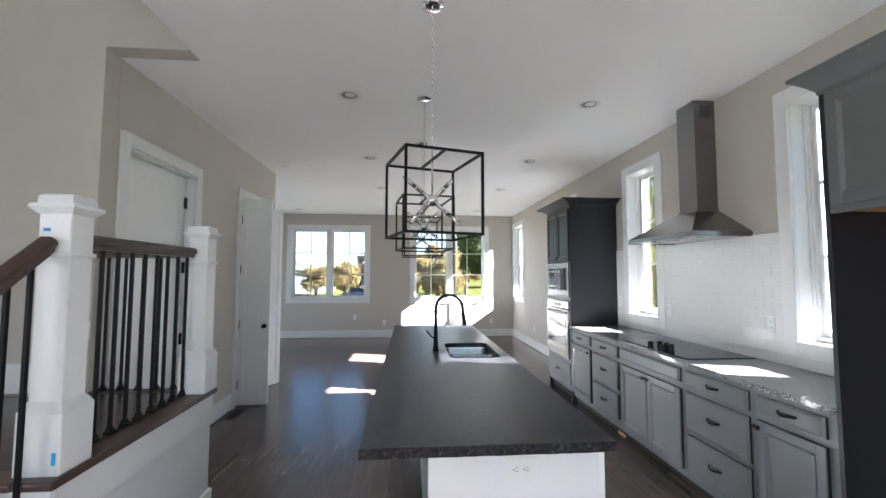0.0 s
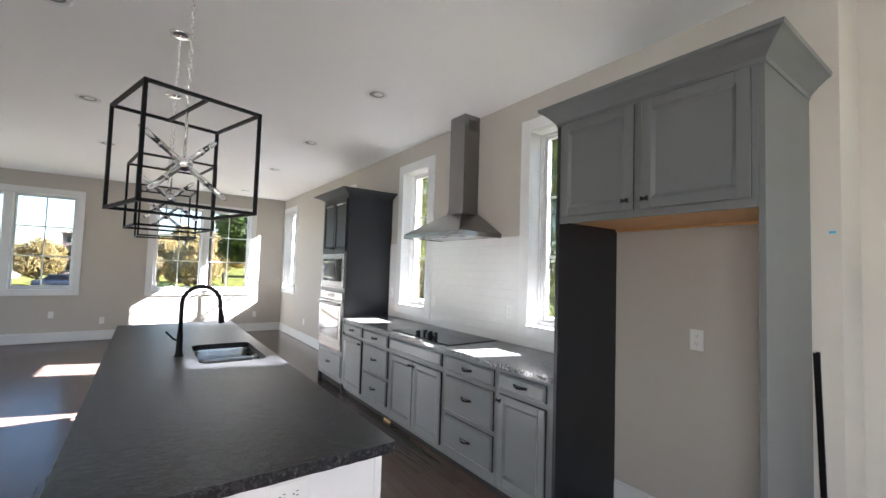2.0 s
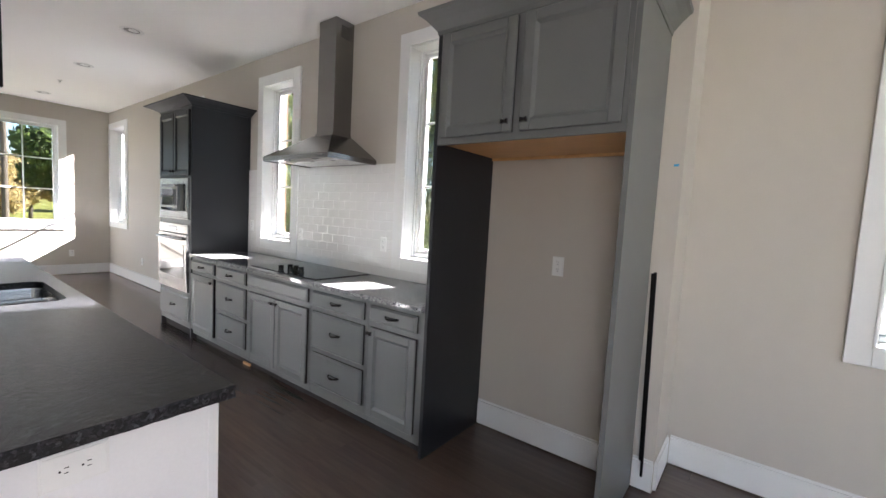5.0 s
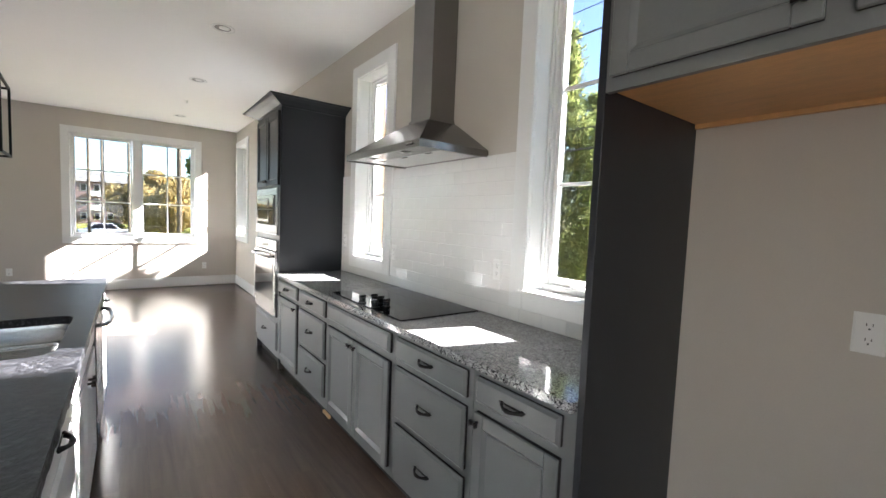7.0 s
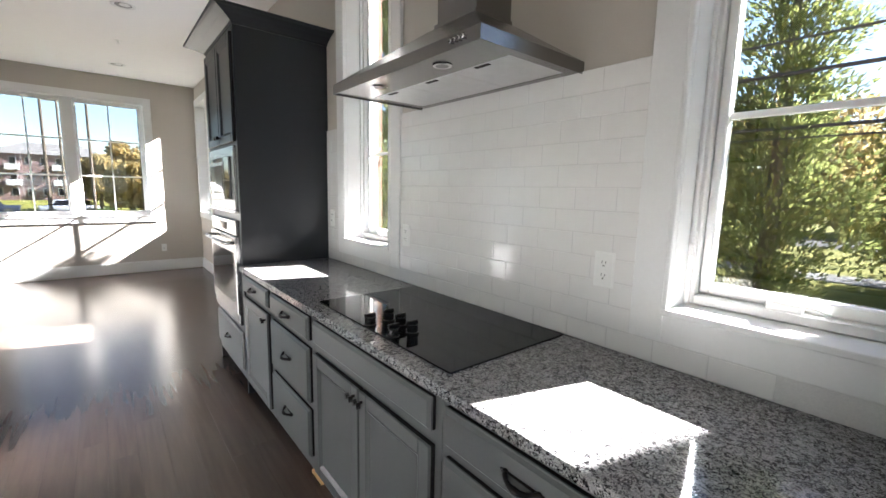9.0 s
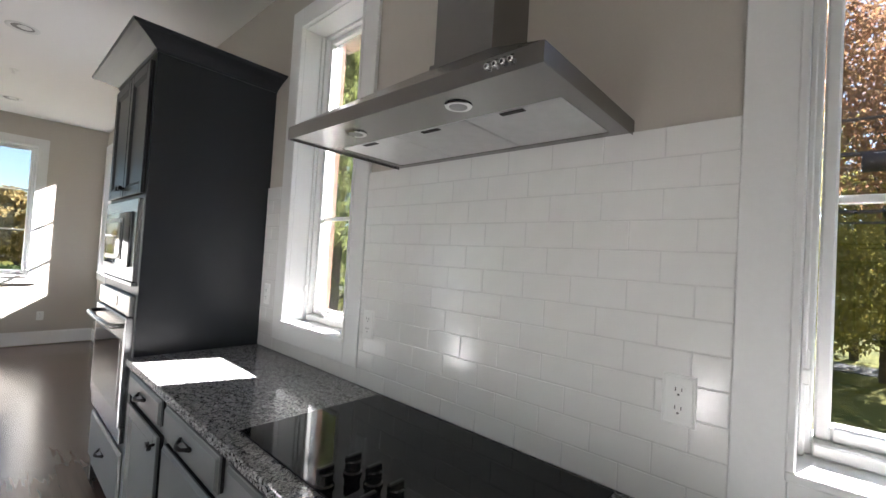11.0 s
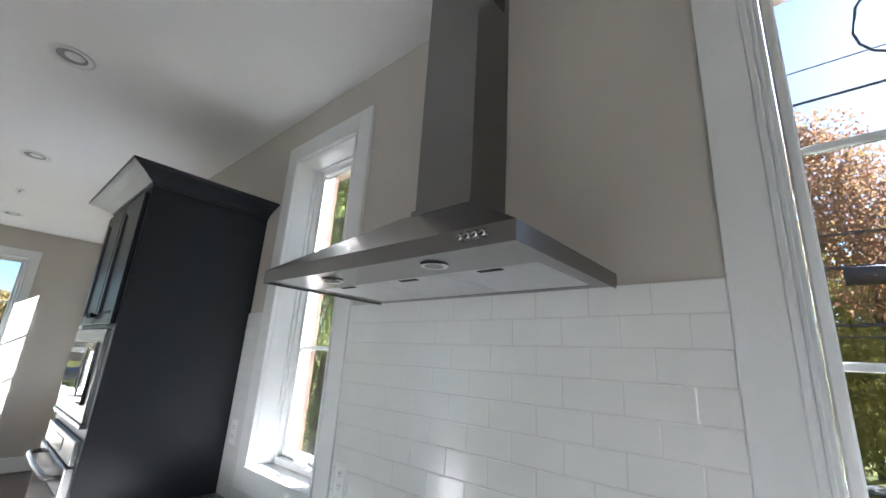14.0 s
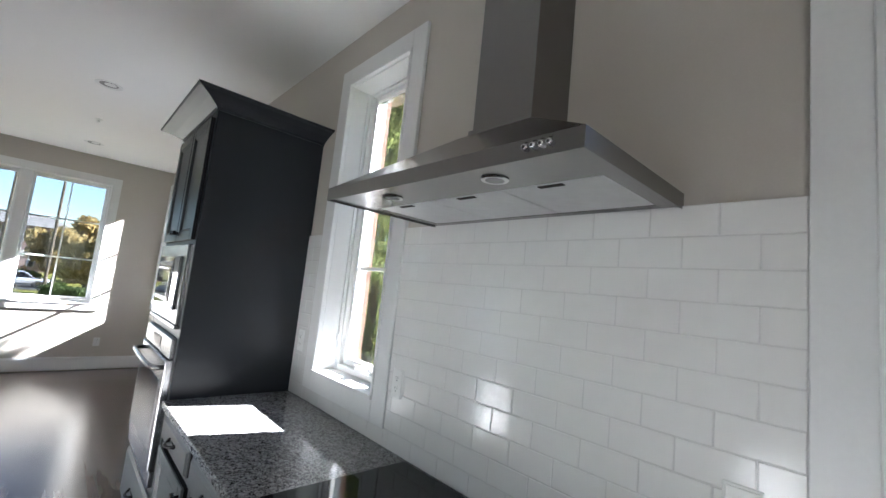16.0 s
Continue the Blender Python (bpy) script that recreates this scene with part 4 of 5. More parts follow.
for yy in (3.40, 3.77):
    part("drain", lathe(B(), [(0.042, 0.0), (0.042, 0.004), (0.03, 0.003), (0.01, 0.001)], 20, (0.58, yy, 0.698)), M_CHROME, sk)
fc = thing("faucet", pose(0.292, 3.56, 0.914), "tall black gooseneck pull-down kitchen faucet", "faucet")
part("base", lathe(B(), [(0.028, 0), (0.028, 0.008), (0.022, 0.014), (0.019, 0.05), (0.017, 0.16)], 20), M_BLACKM, fc, "", True)
arc = [(0, 0, 0.16), (0, 0, 0.33)] + [(0.112 - 0.112 * math.cos(radians(a)), 0, 0.345 + 0.112 * math.sin(radians(a))) for a in range(10, 171, 16)] + [(0.228, 0, 0.30)]
part("neck", tube(B(), arc, 0.0135, 12), M_BLACKM, fc, "", True)
part("spray_head", cyl(B(), (0.228, 0, 0.30), (0.240, 0, 0.205), 0.015, 0.019, 16), M_BLACKM, fc, "", True)
bm = tube(B(), [(-0.01, 0, 0.10), (-0.035, 0, 0.115), (-0.08, 0.0, 0.165)], 0.006, 8)
part("lever", bm, M_BLACKM, fc, "", True)


# ---------- outlets, switches, small wall fittings ----------
def outlet(m, label, wide=False):
    """Plate in local x-z, front to -y."""
    t = thing("wall_outlet", m, label, "outlet", "outlets")
    a, b = (0.046, 0.067) if wide else (0.0365, 0.06)
    plate = bx(-a, a, -0.004, -0.0005, -b, b, r=0.002)
    box(plate, -a + 0.006, a - 0.006, -0.0065, -0.004, -b + 0.006, b - 0.006, 0.002)
    part("plate", plate, M_PLASTIC, t)
    for z in (-0.0215, 0.0215):
        s = part("socket", cyl(B(), (0, -0.0005, z), (0, -0.008, z), 0.0165, 0.016, 20), M_PLASTIC, t)
        bm = bx(-0.0075, -0.0055, -0.0088, -0.008, z, z + 0.009)
        box(bm, 0.0055, 0.0075, -0.0088, -0.008, z, z + 0.008)
        cyl(bm, (0, -0.008, z - 0.008), (0, -0.0088, z - 0.008), 0.0026, seg=10)
        part("slot", bm, M_DARK, s)
    return t


EAST = lambda y, z, x=XE: pose(x, y, z, 0, 0, -90)
outlet(EAST(2.935, 1.182, XE - 0.012), "white duplex outlet on the tiled splashback")
outlet(EAST(4.115, 1.184, XE - 0.012), "white duplex outlet on the tiled splashback beside the window")
outlet(EAST(1.430, 1.175), "white duplex outlet in the refrigerator niche")
outlet(EAST(8.70, 0.397), "white duplex outlet low on the wall")
outlet(pose(-1.268, YN, 0.499), "white outlet low on the end wall")
outlet(pose(-0.549, YN, 0.369), "white duplex outlet low on the end wall")
outlet(pose(2.131, YN, 0.391), "white duplex outlet near the corner")
outlet(pose(-1.988, 2.95, 1.182), "white duplex outlet on the stairwell wall")
outlet(EAST(5.07, 1.22, XE - 0.012), "white outlet on the tiles beside the oven tower")
outlet(pose(0.510, 1.752, 0.785) @ pose(0, 0, 0, 0, 90, 0), "white duplex outlet with a large plate, sideways on the island end", wide=True)

tape = thing("tape_mark", pose(XE, 0.842, 1.769), "small piece of blue painter's tape on the wall", "tape")
part("tape", bx(-0.0015, -0.0005, -0.012, 0.012, -0.006, 0.006), M_TAPE, tape)


# ---------- ceiling lights ----------
def downlight(x, y):
    t = thing("recessed_light", pose(x, y, CEIL), "white recessed ceiling downlight, switched off", "ceiling light", "recessed ceiling lights")
    bm = B()
    n = 28
    rings = []
    for r, z in ((0.098, -0.0005), (0.098, -0.004), (0.080, -0.007), (0.074, -0.004), (0.066, -0.0015)):
        rings.append([bm.verts.new((r * math.cos(2 * math.pi * k / n), r * math.sin(2 * math.pi * k / n), z)) for k in range(n)])
    for a, b in zip(rings, rings[1:]):
        for k in range(n):
            bm.faces.new((a[k], b[k], b[(k + 1) % n], a[(k + 1) % n]))
    part("trim_ring", bm, M_TRIM, t, "", True)
    # grey disc paints the can's shade; off-centre white lens paints its lit side
    part("baffle", cyl(B(), (0, 0, -0.0012), (0, 0, -0.0004), 0.067, seg=28), M_GREYB, t, "flat baffle disc, grey for the shade inside the can")
    part("lens", lathe(B(), [(0.040, -0.0012), (0.043, -0.003), (0.036, -0.0055), (0.012, -0.007)], 24, (0.010, -0.012, 0)), M_TRIM, t, "white lens set off centre for the lit side", True)
    return t


for x, y in ((1.645, 3.578), (1.652, 5.408), (1.664, 7.224), (1.67, 9.67), (-0.445, 3.567), (-0.447, 5.436), (-0.418, 7.273), (-2.455, 9.717)):
    downlight(x, y)
sd = thing("smoke_detector", pose(-1.626, 5.864, CEIL), "round white smoke detector on the ceiling", "smoke detector")
part("base", lathe(B(), [(0.062, -0.0005), (0.062, -0.012), (0.055, -0.03), (0.035, -0.036)], 24), M_PLASTIC, sd, "", True)
for x, y in ((1.655, 8.44), (-1.93, 8.60)):
    sp = thing("sprinkler_head", pose(x, y, CEIL), "small white fire sprinkler on the ceiling", "sprinkler", "sprinklers")
    part("escutcheon", lathe(B(), [(0.034, -0.0005), (0.034, -0.004), (0.012, -0.008), (0.010, -0.03)], 18), M_PLASTIC, sp)
    part("deflector", cyl(B(), (0, 0, -0.036), (0, 0, -0.0385), 0.018, seg=14), M_PLASTIC, sp)


# ---------- pendants over the island ----------
def pendant(x, y, turn):
    t = thing("pendant_light", pose(x, y, CEIL, 0, 0, turn), "black open cube pendant with chrome starburst on a chain", "pendant light", "pendants over the island")
    part("canopy", lathe(B(), [(0.066, -0.0005), (0.066, -0.012), (0.058, -0.022), (0.02, -0.028)], 24), M_CHROME, t, "round chrome canopy", True)
    zt, zb, h, r = -0.885, -1.305, 0.205, 0.0065
    for a in (-h, h):
        for z in (zt, zb):
            part("cage_bar", bx(-h - r, h + r, a - r, a + r, z - r, z + r, r=0.0006), M_BLACKM, t, "thin black square metal bar")
            part("cage_bar", bx(a - r, a + r, -h + r, h - r, z - r, z + r, r=0.0006), M_BLACKM, t, "thin black square metal bar")
        for b in (-h, h):
            part("cage_post", bx(a - r, a + r, b - r, b + r, zb + r, zt - r, r=0.0006), M_BLACKM, t, "thin black square metal bar")
    part("crossbar", bx(-r * 0.8, r * 0.8, -h + r, h - r, zt - r, zt + r), M_BLACKM, t)
    z = -0.03
    k = 0
    while z > zt + 0.03:
        bm = B()
        pts = [((0.008 * math.cos(a)) if k % 2 else 0, 0 if k % 2 else 0.008 * math.cos(a), z - 0.0155 + 0.0185 * math.sin(a)) for a in (2 * math.pi * i / 12 for i in range(13))]
        tube(bm, pts, 0.0019, 5)
        part("chain_link", bm, M_CHROME, t, "", True)
        z -= 0.031
        k += 1
    part("stem", cyl(B(), (0, 0, zt + 0.03), (0, 0, -1.08), 0.0055, seg=12), M_CHROME, t, "", True)
    c = Vector((0, 0, -1.11))
    part("hub", ball(B(), c, 0.032, 20), M_CHROME, t, "chrome hub ball", True)
    for az, el in ((22, 42), (158, 40), (202, -42), (338, -40)):
        d = Vector((math.cos(radians(az)) * math.cos(radians(el)), math.sin(radians(az)) * math.cos(radians(el)), math.sin(radians(el))))
        arm = part("arm", tube(B(), [c + d * 0.028, c + d * 0.036, c + d * 0.10, c + d * 0.1002, c + d * 0.115], 0.012, 12, [0.007, 0.0115, 0.0115, 0.0135, 0.0135]), M_CHROME, t, "", True)
        part("bulb", tube(B(), [c + d * 0.1152, c + d * 0.185, c + d * 0.20, c + d * 0.208], 0.011, 12, [0.011, 0.011, 0.009, 0.003]), M_TUBE, arm, "clear glass tube bulb", True)


pendant(0.193, 2.345, 16)
pendant(0.190, 3.56, 9)
pendant(0.205, 4.79, 4)


# ---------- doors in the west wall ----------
def door_leaf(bm, w, h, t, z0=0.012):
    """Two-panel door leaf from u=0 to w; thickness along y, centred."""
    st = 0.105 if w > 0.5 else 0.07
    box(bm, 0, st, -t / 2, t / 2, z0, h, 0.002)
    box(bm, w - st, w, -t / 2, t / 2, z0, h, 0.002)
    for a, b in ((z0, z0 + 0.2), (0.98, 1.11), (h - 0.115, h)):
        box(bm, st, w - st, -t / 2, t / 2, a, b, 0.002)
    for a, b in ((z0 + 0.2, 0.98), (1.11, h - 0.115)):
        box(bm, st, w - st, -t / 2 + 0.01, t / 2 - 0.01, a, b)
    return bm


def door_casing(t, y0, y1, ztop, x=-1.95):
    c = 0.098
    part("casing_side", bx(x + 0.001, x + 0.02, y0 - c, y0, 0.0, ztop + c, r=0.002), M_TRIM, t)
    part("casing_side", bx(x + 0.001, x + 0.02, y1, y1 + c, 0.0, ztop + c, r=0.002), M_TRIM, t)
    part("casing_head", bx(x + 0.001, x + 0.02, y0 + 0.0005, y1 - 0.0005, ztop, ztop + c, r=0.002), M_TRIM, t)
    bm = bx(x - 0.14, x + 0.001, y0 - 0.002, y0 + 0.014, 0, ztop)
    box(bm, x - 0.14, x + 0.001, y1 - 0.014, y1 + 0.002, 0, ztop)
    box(bm, x - 0.14, x + 0.001, y0 + 0.014, y1 - 0.014, ztop - 0.014, ztop + 0.002)
    part("jamb", bm, M_TRIM, t)


d1 = thing("door_1", pose(0, 0, 0), "closed white panelled door with black hinges", "door", kind="structure")
door_casing(d1, 3.215, 4.150, 2.455)
lf = part("leaf", door_leaf(B(), 0.903, 2.435, 0.036), M_DOOR, d1)
lf.matrix_local = pose(-2.045, 3.231, 0, 0, 0, 90)
for z in (0.25, 0.95, 1.6, 2.2):
    hb = cyl(B(), (-2.018, 4.130, z - 0.05), (-2.018, 4.130, z + 0.05), 0.009, seg=10)
    box(hb, -2.022, -2.010, 4.10, 4.136, z - 0.05, z + 0.05, 0.001)
    part("hinge", hb, M_BLACKM, d1, "black hinge")
d2 = thing("door_2", pose(0, 0, 0), "open pair of narrow white closet doors with black knobs", "door", kind="structure")
door_casing(d2, 5.20, 5.96, 2.47)
la = part("leaf", door_leaf(B(), 0.355, 2.45, 0.035), M_DOOR, d2)
la.matrix_local = pose(-1.945, 5.236, 0, 0, 0, 2)
for s in (-1, 1):
    bm = cyl(B(), (0.30, s * 0.017, 0.93), (0.30, s * 0.045, 0.93), 0.010, seg=12)
    cyl(bm, (0.30, s * 0.017, 0.93), (0.30, s * 0.022, 0.93), 0.026, seg=18)
    ball(bm, (0.30, s * 0.058, 0.93), 0.027, 16)
    part("door_knob", bm, M_BLACKM, la, "round black door knob", True)
lb = part("leaf", door_leaf(B(), 0.355, 2.45, 0.035), M_DOOR, d2)
lb.matrix_local = pose(-1.945, 5.94, 0, 0, 0, 62)
for z in (0.25, 0.95, 1.6, 2.2):
    hb = cyl(B(), (-1.936, 5.213, z - 0.05), (-1.936, 5.213, z + 0.05), 0.009, seg=10)
    part("hinge", hb, M_BLACKM, d2, "black hinge")

fv = thing("floor_vent", pose(-1.835, 4.93, 0.0), "brown slotted floor register in the oak boards", "floor vent")
part("frame", bx(-0.06, 0.06, -0.16, 0.16, 0.0, 0.007, r=0.002), M_RAIL, fv)
for k in range(10):
    part("slot", bx(-0.04, 0.04, -0.14 + k * 0.0285, -0.128 + k * 0.0285, 0.0072, 0.0085), M_DARK, fv)


# ---------- stair landing ----------
LZ, LX, LY0, LY1 = 0.80, -1.175, 1.735, 2.995
ld = thing("stair_landing", pose(0, 0, 0), "raised stair landing with dark oak floor and white skirt", "landing", kind="structure")
bm = bx(-4.19, LX - 0.03, LY0 + 0.03, 2.945, 0.0, LZ - 0.033)
box(bm, -1.945, LX - 0.03, 2.945, LY1 - 0.03, 0.0, LZ - 0.033)
part("skirt", bm, M_TRIM, ld, "white painted skirt")
part("skirt_board", bx(LX - 0.0295, LX - 0.016, LY0 + 0.03, LY1 - 0.03, LZ - 0.19, LZ - 0.034, r=0.002), M_TRIM, ld)
part("base_moulding", bx(LX - 0.0295, LX - 0.012, LY0 + 0.03, LY1 - 0.028, 0.0, 0.17, r=0.003), M_TRIM, ld)
part("base_moulding", bx(-1.93, LX - 0.012, LY1 - 0.029, LY1 - 0.012, 0.0, 0.17, r=0.003), M_TRIM, ld)
bm = B()
box(bm, LX - 0.14, LX, LY0, LY1, LZ - 0.032, LZ, 0.010, 3)
box(bm, -4.19, LX - 0.141, LY0, LY0 + 0.12, LZ - 0.032, LZ, 0.010, 3)
box(bm, -1.93, LX - 0.141, LY1 - 0.12, LY1, LZ - 0.032, LZ, 0.010, 3)
part("nosing", bm, M_RAIL, ld, "dark stained oak nosing")
for k in range(10):
    a = LX - 0.142 - 0.127 * (k + 1)
    part("board", bx(a + 0.0008, a + 0.1262, LY0 + 0.121, 2.874, LZ - 0.032, LZ - 0.001, r=0.0006), M_FLOOR, ld)
part("board_infill", bx(-4.19, LX - 0.142 - 1.272, LY0 + 0.121, 2.874, LZ - 0.032, LZ - 0.001), M_FLOOR, ld)
part("baseboard", bx(-4.19, -1.96, 2.928, 2.9445, LZ, LZ + 0.18, r=0.003), M_TRIM, ld)
sr = thing("stair_flight", pose(0, 0, 0), "short flight of oak treads with white risers", "stairs", kind="structure")
for k in range(1, 4):
    z, y1 = LZ - 0.2 * k, LY0 + 0.028 - 0.255 * (k - 1)
    part("riser", bx(-3.2, LX - 0.03, y1 - 0.255, y1 - (0.0 if k > 1 else 0.0), 0.0, z - 0.032), M_TRIM, sr)
    part("tread", bx(-3.2, LX, y1 - 0.28, y1 - 0.0005, z - 0.0315, z, r=0.010, seg=3), M_RAIL, sr)

rl = thing("stair_railing", pose(0, 0, 0), "dark oak handrail on black iron balusters between white newel posts", "railing")


def newel(cx, cy, z0, top, w, parent):
    n = part("newel_post", bx(cx - w / 2, cx + w / 2, cy - w / 2, cy + w / 2, z0 + 0.24, top - 0.05, r=0.003), M_TRIM, parent, "white painted box newel post")
    b = w / 2 + 0.022
    part("post_base", bx(cx - b, cx + b, cy - b, cy + b, z0, z0 + 0.225, r=0.003), M_TRIM, n)
    bm = frustum(B(), (cx - b, cx + b, cy - b, cy + b, z0 + 0.2255), (cx - w / 2 - 0.002, cx + w / 2 + 0.002, cy - w / 2 - 0.002, cy + w / 2 + 0.002, z0 + 0.262))
    part("base_cap", bm, M_TRIM, n)
    e = w / 2 + 0.010
    part("neck_bead", bx(cx - e, cx + e, cy - e, cy + e, top - 0.245, top - 0.225, r=0.006, seg=2), M_TRIM, n)
    e = w / 2 + 0.024
    bm = frustum(B(), (cx - w / 2 - 0.001, cx + w / 2 + 0.001, cy - w / 2 - 0.001, cy + w / 2 + 0.001, top - 0.078), (cx - e, cx + e, cy - e, cy + e, top - 0.055))
    box(bm, cx - e, cx + e, cy - e, cy + e, top - 0.0545, top - 0.04, 0.002)
    frustum(bm, (cx - w / 2 - 0.006, cx + w / 2 + 0.006, cy - w / 2 - 0.006, cy + w / 2 + 0.006, top - 0.0395), (cx - w / 2 - 0.004, cx + w / 2 + 0.004, cy - w / 2 - 0.004, cy + w / 2 + 0.004, top - 0.008))
    frustum(bm, (cx - w / 2 - 0.004, cx + w / 2 + 0.004, cy - w / 2 - 0.004, cy + w / 2 + 0.004, top - 0.0079), (cx - w / 2 + 0.006, cx + w / 2 - 0.006, cy - w / 2 + 0.006, cy + w / 2 - 0.006, top))
    part("cap", bm, M_TRIM, n)
    return n


n1 = newel(-1.275, 1.862, LZ, 1.845, 0.116, rl)
n2 = newel(-1.262, 2.905, LZ, 1.845, 0.118, rl)
part("tape", bx(-1.315, -1.290, 1.8028, 1.8038, 1.70, 1.712), M_TAPE, n1, "blue painter's tape")
part("tape", bx(-1.222, -1.207, 1.7808, 1.7818, 0.84, 0.885), M_TAPE, n1, "blue painter's tape")


def handrail(p, q):
    """A moulded rail between two points."""
    p, q = Vector(p), Vector(q)
    d = (q - p).normalized()
    side = d.cross(Vector((0, 0, 1))).normalized()
    up = side.cross(d)
    prof = [(-0.018, -0.032), (0.018, -0.032), (0.020, -0.016), (0.031, -0.008), (0.034, 0.008), (0.030, 0.020), (0.016, 0.029), (-0.016, 0.029), (-0.030, 0.020), (-0.034, 0.008), (-0.031, -0.008), (-0.020, -0.016)]
    bm = B()
    a = [bm.verts.new(p + side * u + up * v) for u, v in prof]
    b = [bm.verts.new(q + side * u + up * v) for u, v in prof]
    n = len(prof)
    for k in range(n):
        bm.faces.new((a[k], a[(k + 1) % n], b[(k + 1) % n], b[k]))
    bm.faces.new(a[::-1])
    bm.faces.new(b)
    bmesh.ops.recalc_face_normals(bm, faces=bm.faces[:])
    return bm


RZ = 1.675
part("handrail", handrail((-1.300, 1.921, RZ), (-1.300, 2.845, RZ)), M_RAIL, rl, "dark stained oak handrail")
part("handrail", handrail((-1.322, 2.935, RZ), (-1.949, 2.965, RZ)), M_RAIL, rl, "dark stained oak handrail")
slope = 0.2 / 0.255
part("handrail", handrail((-1.29, 1.80, RZ - 0.02), (-1.29, 0.98, RZ - 0.02 - 0.82 * slope)), M_RAIL, rl, "sloping dark stained oak handrail")


def baluster(x, y, z0, z1):
    bm = bx(x - 0.0075, x + 0.0075, y - 0.0075, y + 0.0075, z0 + 0.001, z1, r=0.001)
    b = part("baluster", bm, M_BLACKM, rl, "square black iron baluster")
    frb = bx(x - 0.019, x + 0.019, y - 0.019, y + 0.019, z0, z0 + 0.012, r=0.004, seg=2)
    box(frb, x - 0.0145, x + 0.0145, y - 0.0145, y + 0.0145, z0 + 0.0122, z0 + 0.022, 0.003)
    frustum(frb, (x - 0.012, x + 0.012, y - 0.012, y + 0.012, z0 + 0.0222), (x - 0.0085, x + 0.0085, y - 0.0085, y + 0.0085, z0 + 0.031))
    part("shoe", frb, M_BLACKM, b)


for k in range(8):
    baluster(-1.309, 2.104 + 0.1015 * k, LZ, RZ - 0.03)
for k in range(5):
    baluster(-1.44 - 0.107 * k, 2.962, LZ, RZ - 0.03)
for k in range(3):
    for s in (0.03, 0.115):
        y = LY0 + 0.028 - 0.255 * k - s
        baluster(-1.29, y, LZ - 0.2 * (k + 1), RZ - 0.05 - (1.80 - y) * slope)
n3 = newel(-1.262, 0.93, 0.0, 1.22, 0.14, rl)


# ---------- outside ----------
GZ = -1.6
structure("ground", bx(-400, 400, -400, 400, GZ - 0.5, GZ), M_GRASS, "lawn with fallen leaves around the house")
rd = tagged(part("road", bx(-200, 200, 52, 61, GZ + 0.004, GZ + 0.012), M_ASPHALT), "grey asphalt street beyond the lawn", "road", kind="structure")
tagged(part("parking_lot", bx(-34, -5, 24, 50, GZ + 0.004, GZ + 0.010), M_CONC), "pale paved parking lot", "pavement", kind="structure")
tagged(part("pavement", bx(22.0, 24.0, -60, 60, GZ + 0.004, GZ + 0.03), M_CONC), "pale concrete sidewalk", "pavement", kind="structure")
tagged(part("side_road", bx(36, 44, -140, 50, GZ + 0.004, GZ + 0.012), M_ASPHALT), "asphalt side street", "road", kind="structure")


def leaf_crown(rng, blobs, n, size, flat=0.6):
    """Many small folded leaf clumps spread through uneven lobes."""
    vs, fs = [], []
    for _ in range(n):
        c, r = blobs[rng.randrange(len(blobs))]
        while True:
            p = Vector((rng.uniform(-1, 1), rng.uniform(-1, 1), rng.uniform(-1, 1)))
            if 0.25 < p.length < 1:
                break
        p = Vector(c) + Vector((p.x * r[0], p.y * r[1], p.z * r[2]))
        e = Euler((rng.uniform(0, 6.3), rng.uniform(0, 6.3), rng.uniform(0, 6.3))).to_matrix()
        s = size * rng.uniform(0.6, 1.4)
        i = len(vs)
        for q in ((-s, 0, 0), (0, -s * flat, s * 0.2), (s, 0, 0), (0, s * flat, s * 0.2)):
            vs.append(p + e @ Vector(q))
        fs += [(i, i + 1, i + 2), (i, i + 2, i + 3)]
    return vs, fs


def mesh_part(name, vs, fs, material, parent, label=""):
    me = bpy.data.meshes.new(name)
    me.from_pydata([tuple(v) for v in vs], [], fs)
    me.materials.append(material)
    ob = new(name, me)
    ob.parent = parent
    return tagged(ob, label)


def broad_tree(x, y, h, r, material, label, seed, n=9000, size=0.10, trunk=0.16, low=0.22, lower=None):
    rng = random.Random(seed)
    t = thing("tree", pose(x, y, GZ), label, "tree", "trees")
    bm = tube(B(), [(0, 0, 0), (0.06, 0.03, h * 0.25), (-0.05, 0.05, h * 0.5), (0.03, 0, h * 0.82)], trunk, 10, [trunk * 1.4, trunk, trunk * 0.7, trunk * 0.15])
    blobs = []
    for k in range(18):
        a, zz = rng.uniform(0, 6.28), rng.uniform(low + 0.08, 0.9) * h
        spread = r * (1 - 0.55 * abs(zz / h - 0.5)) * rng.uniform(0.3, 0.75)
        c = (math.cos(a) * spread, math.sin(a) * spread, zz)
        tube(bm, [(0, 0, zz * 0.62), (c[0] * 0.5, c[1] * 0.5, zz * 0.83), c], trunk * 0.3, 6, [trunk * 0.4, trunk * 0.25, trunk * 0.06])
        rr = r * rng.uniform(0.3, 0.52)
        blobs.append((c, (rr, rr, rr * rng.uniform(0.6, 0.9))))
    part("trunk", bm, M_BARK, t, "brown trunk and limbs", True)
    for name, m, some in (("crown", material, [b for b in blobs if not lower or b[0][2] > 0.45 * h]), ("lower_crown", lower, [b for b in blobs if lower and b[0][2] <= 0.45 * h])):
        if some:
            vs, fs = leaf_crown(rng, some, n * len(some) // len(blobs), size)
            mesh_part(name, vs, fs, m, t)


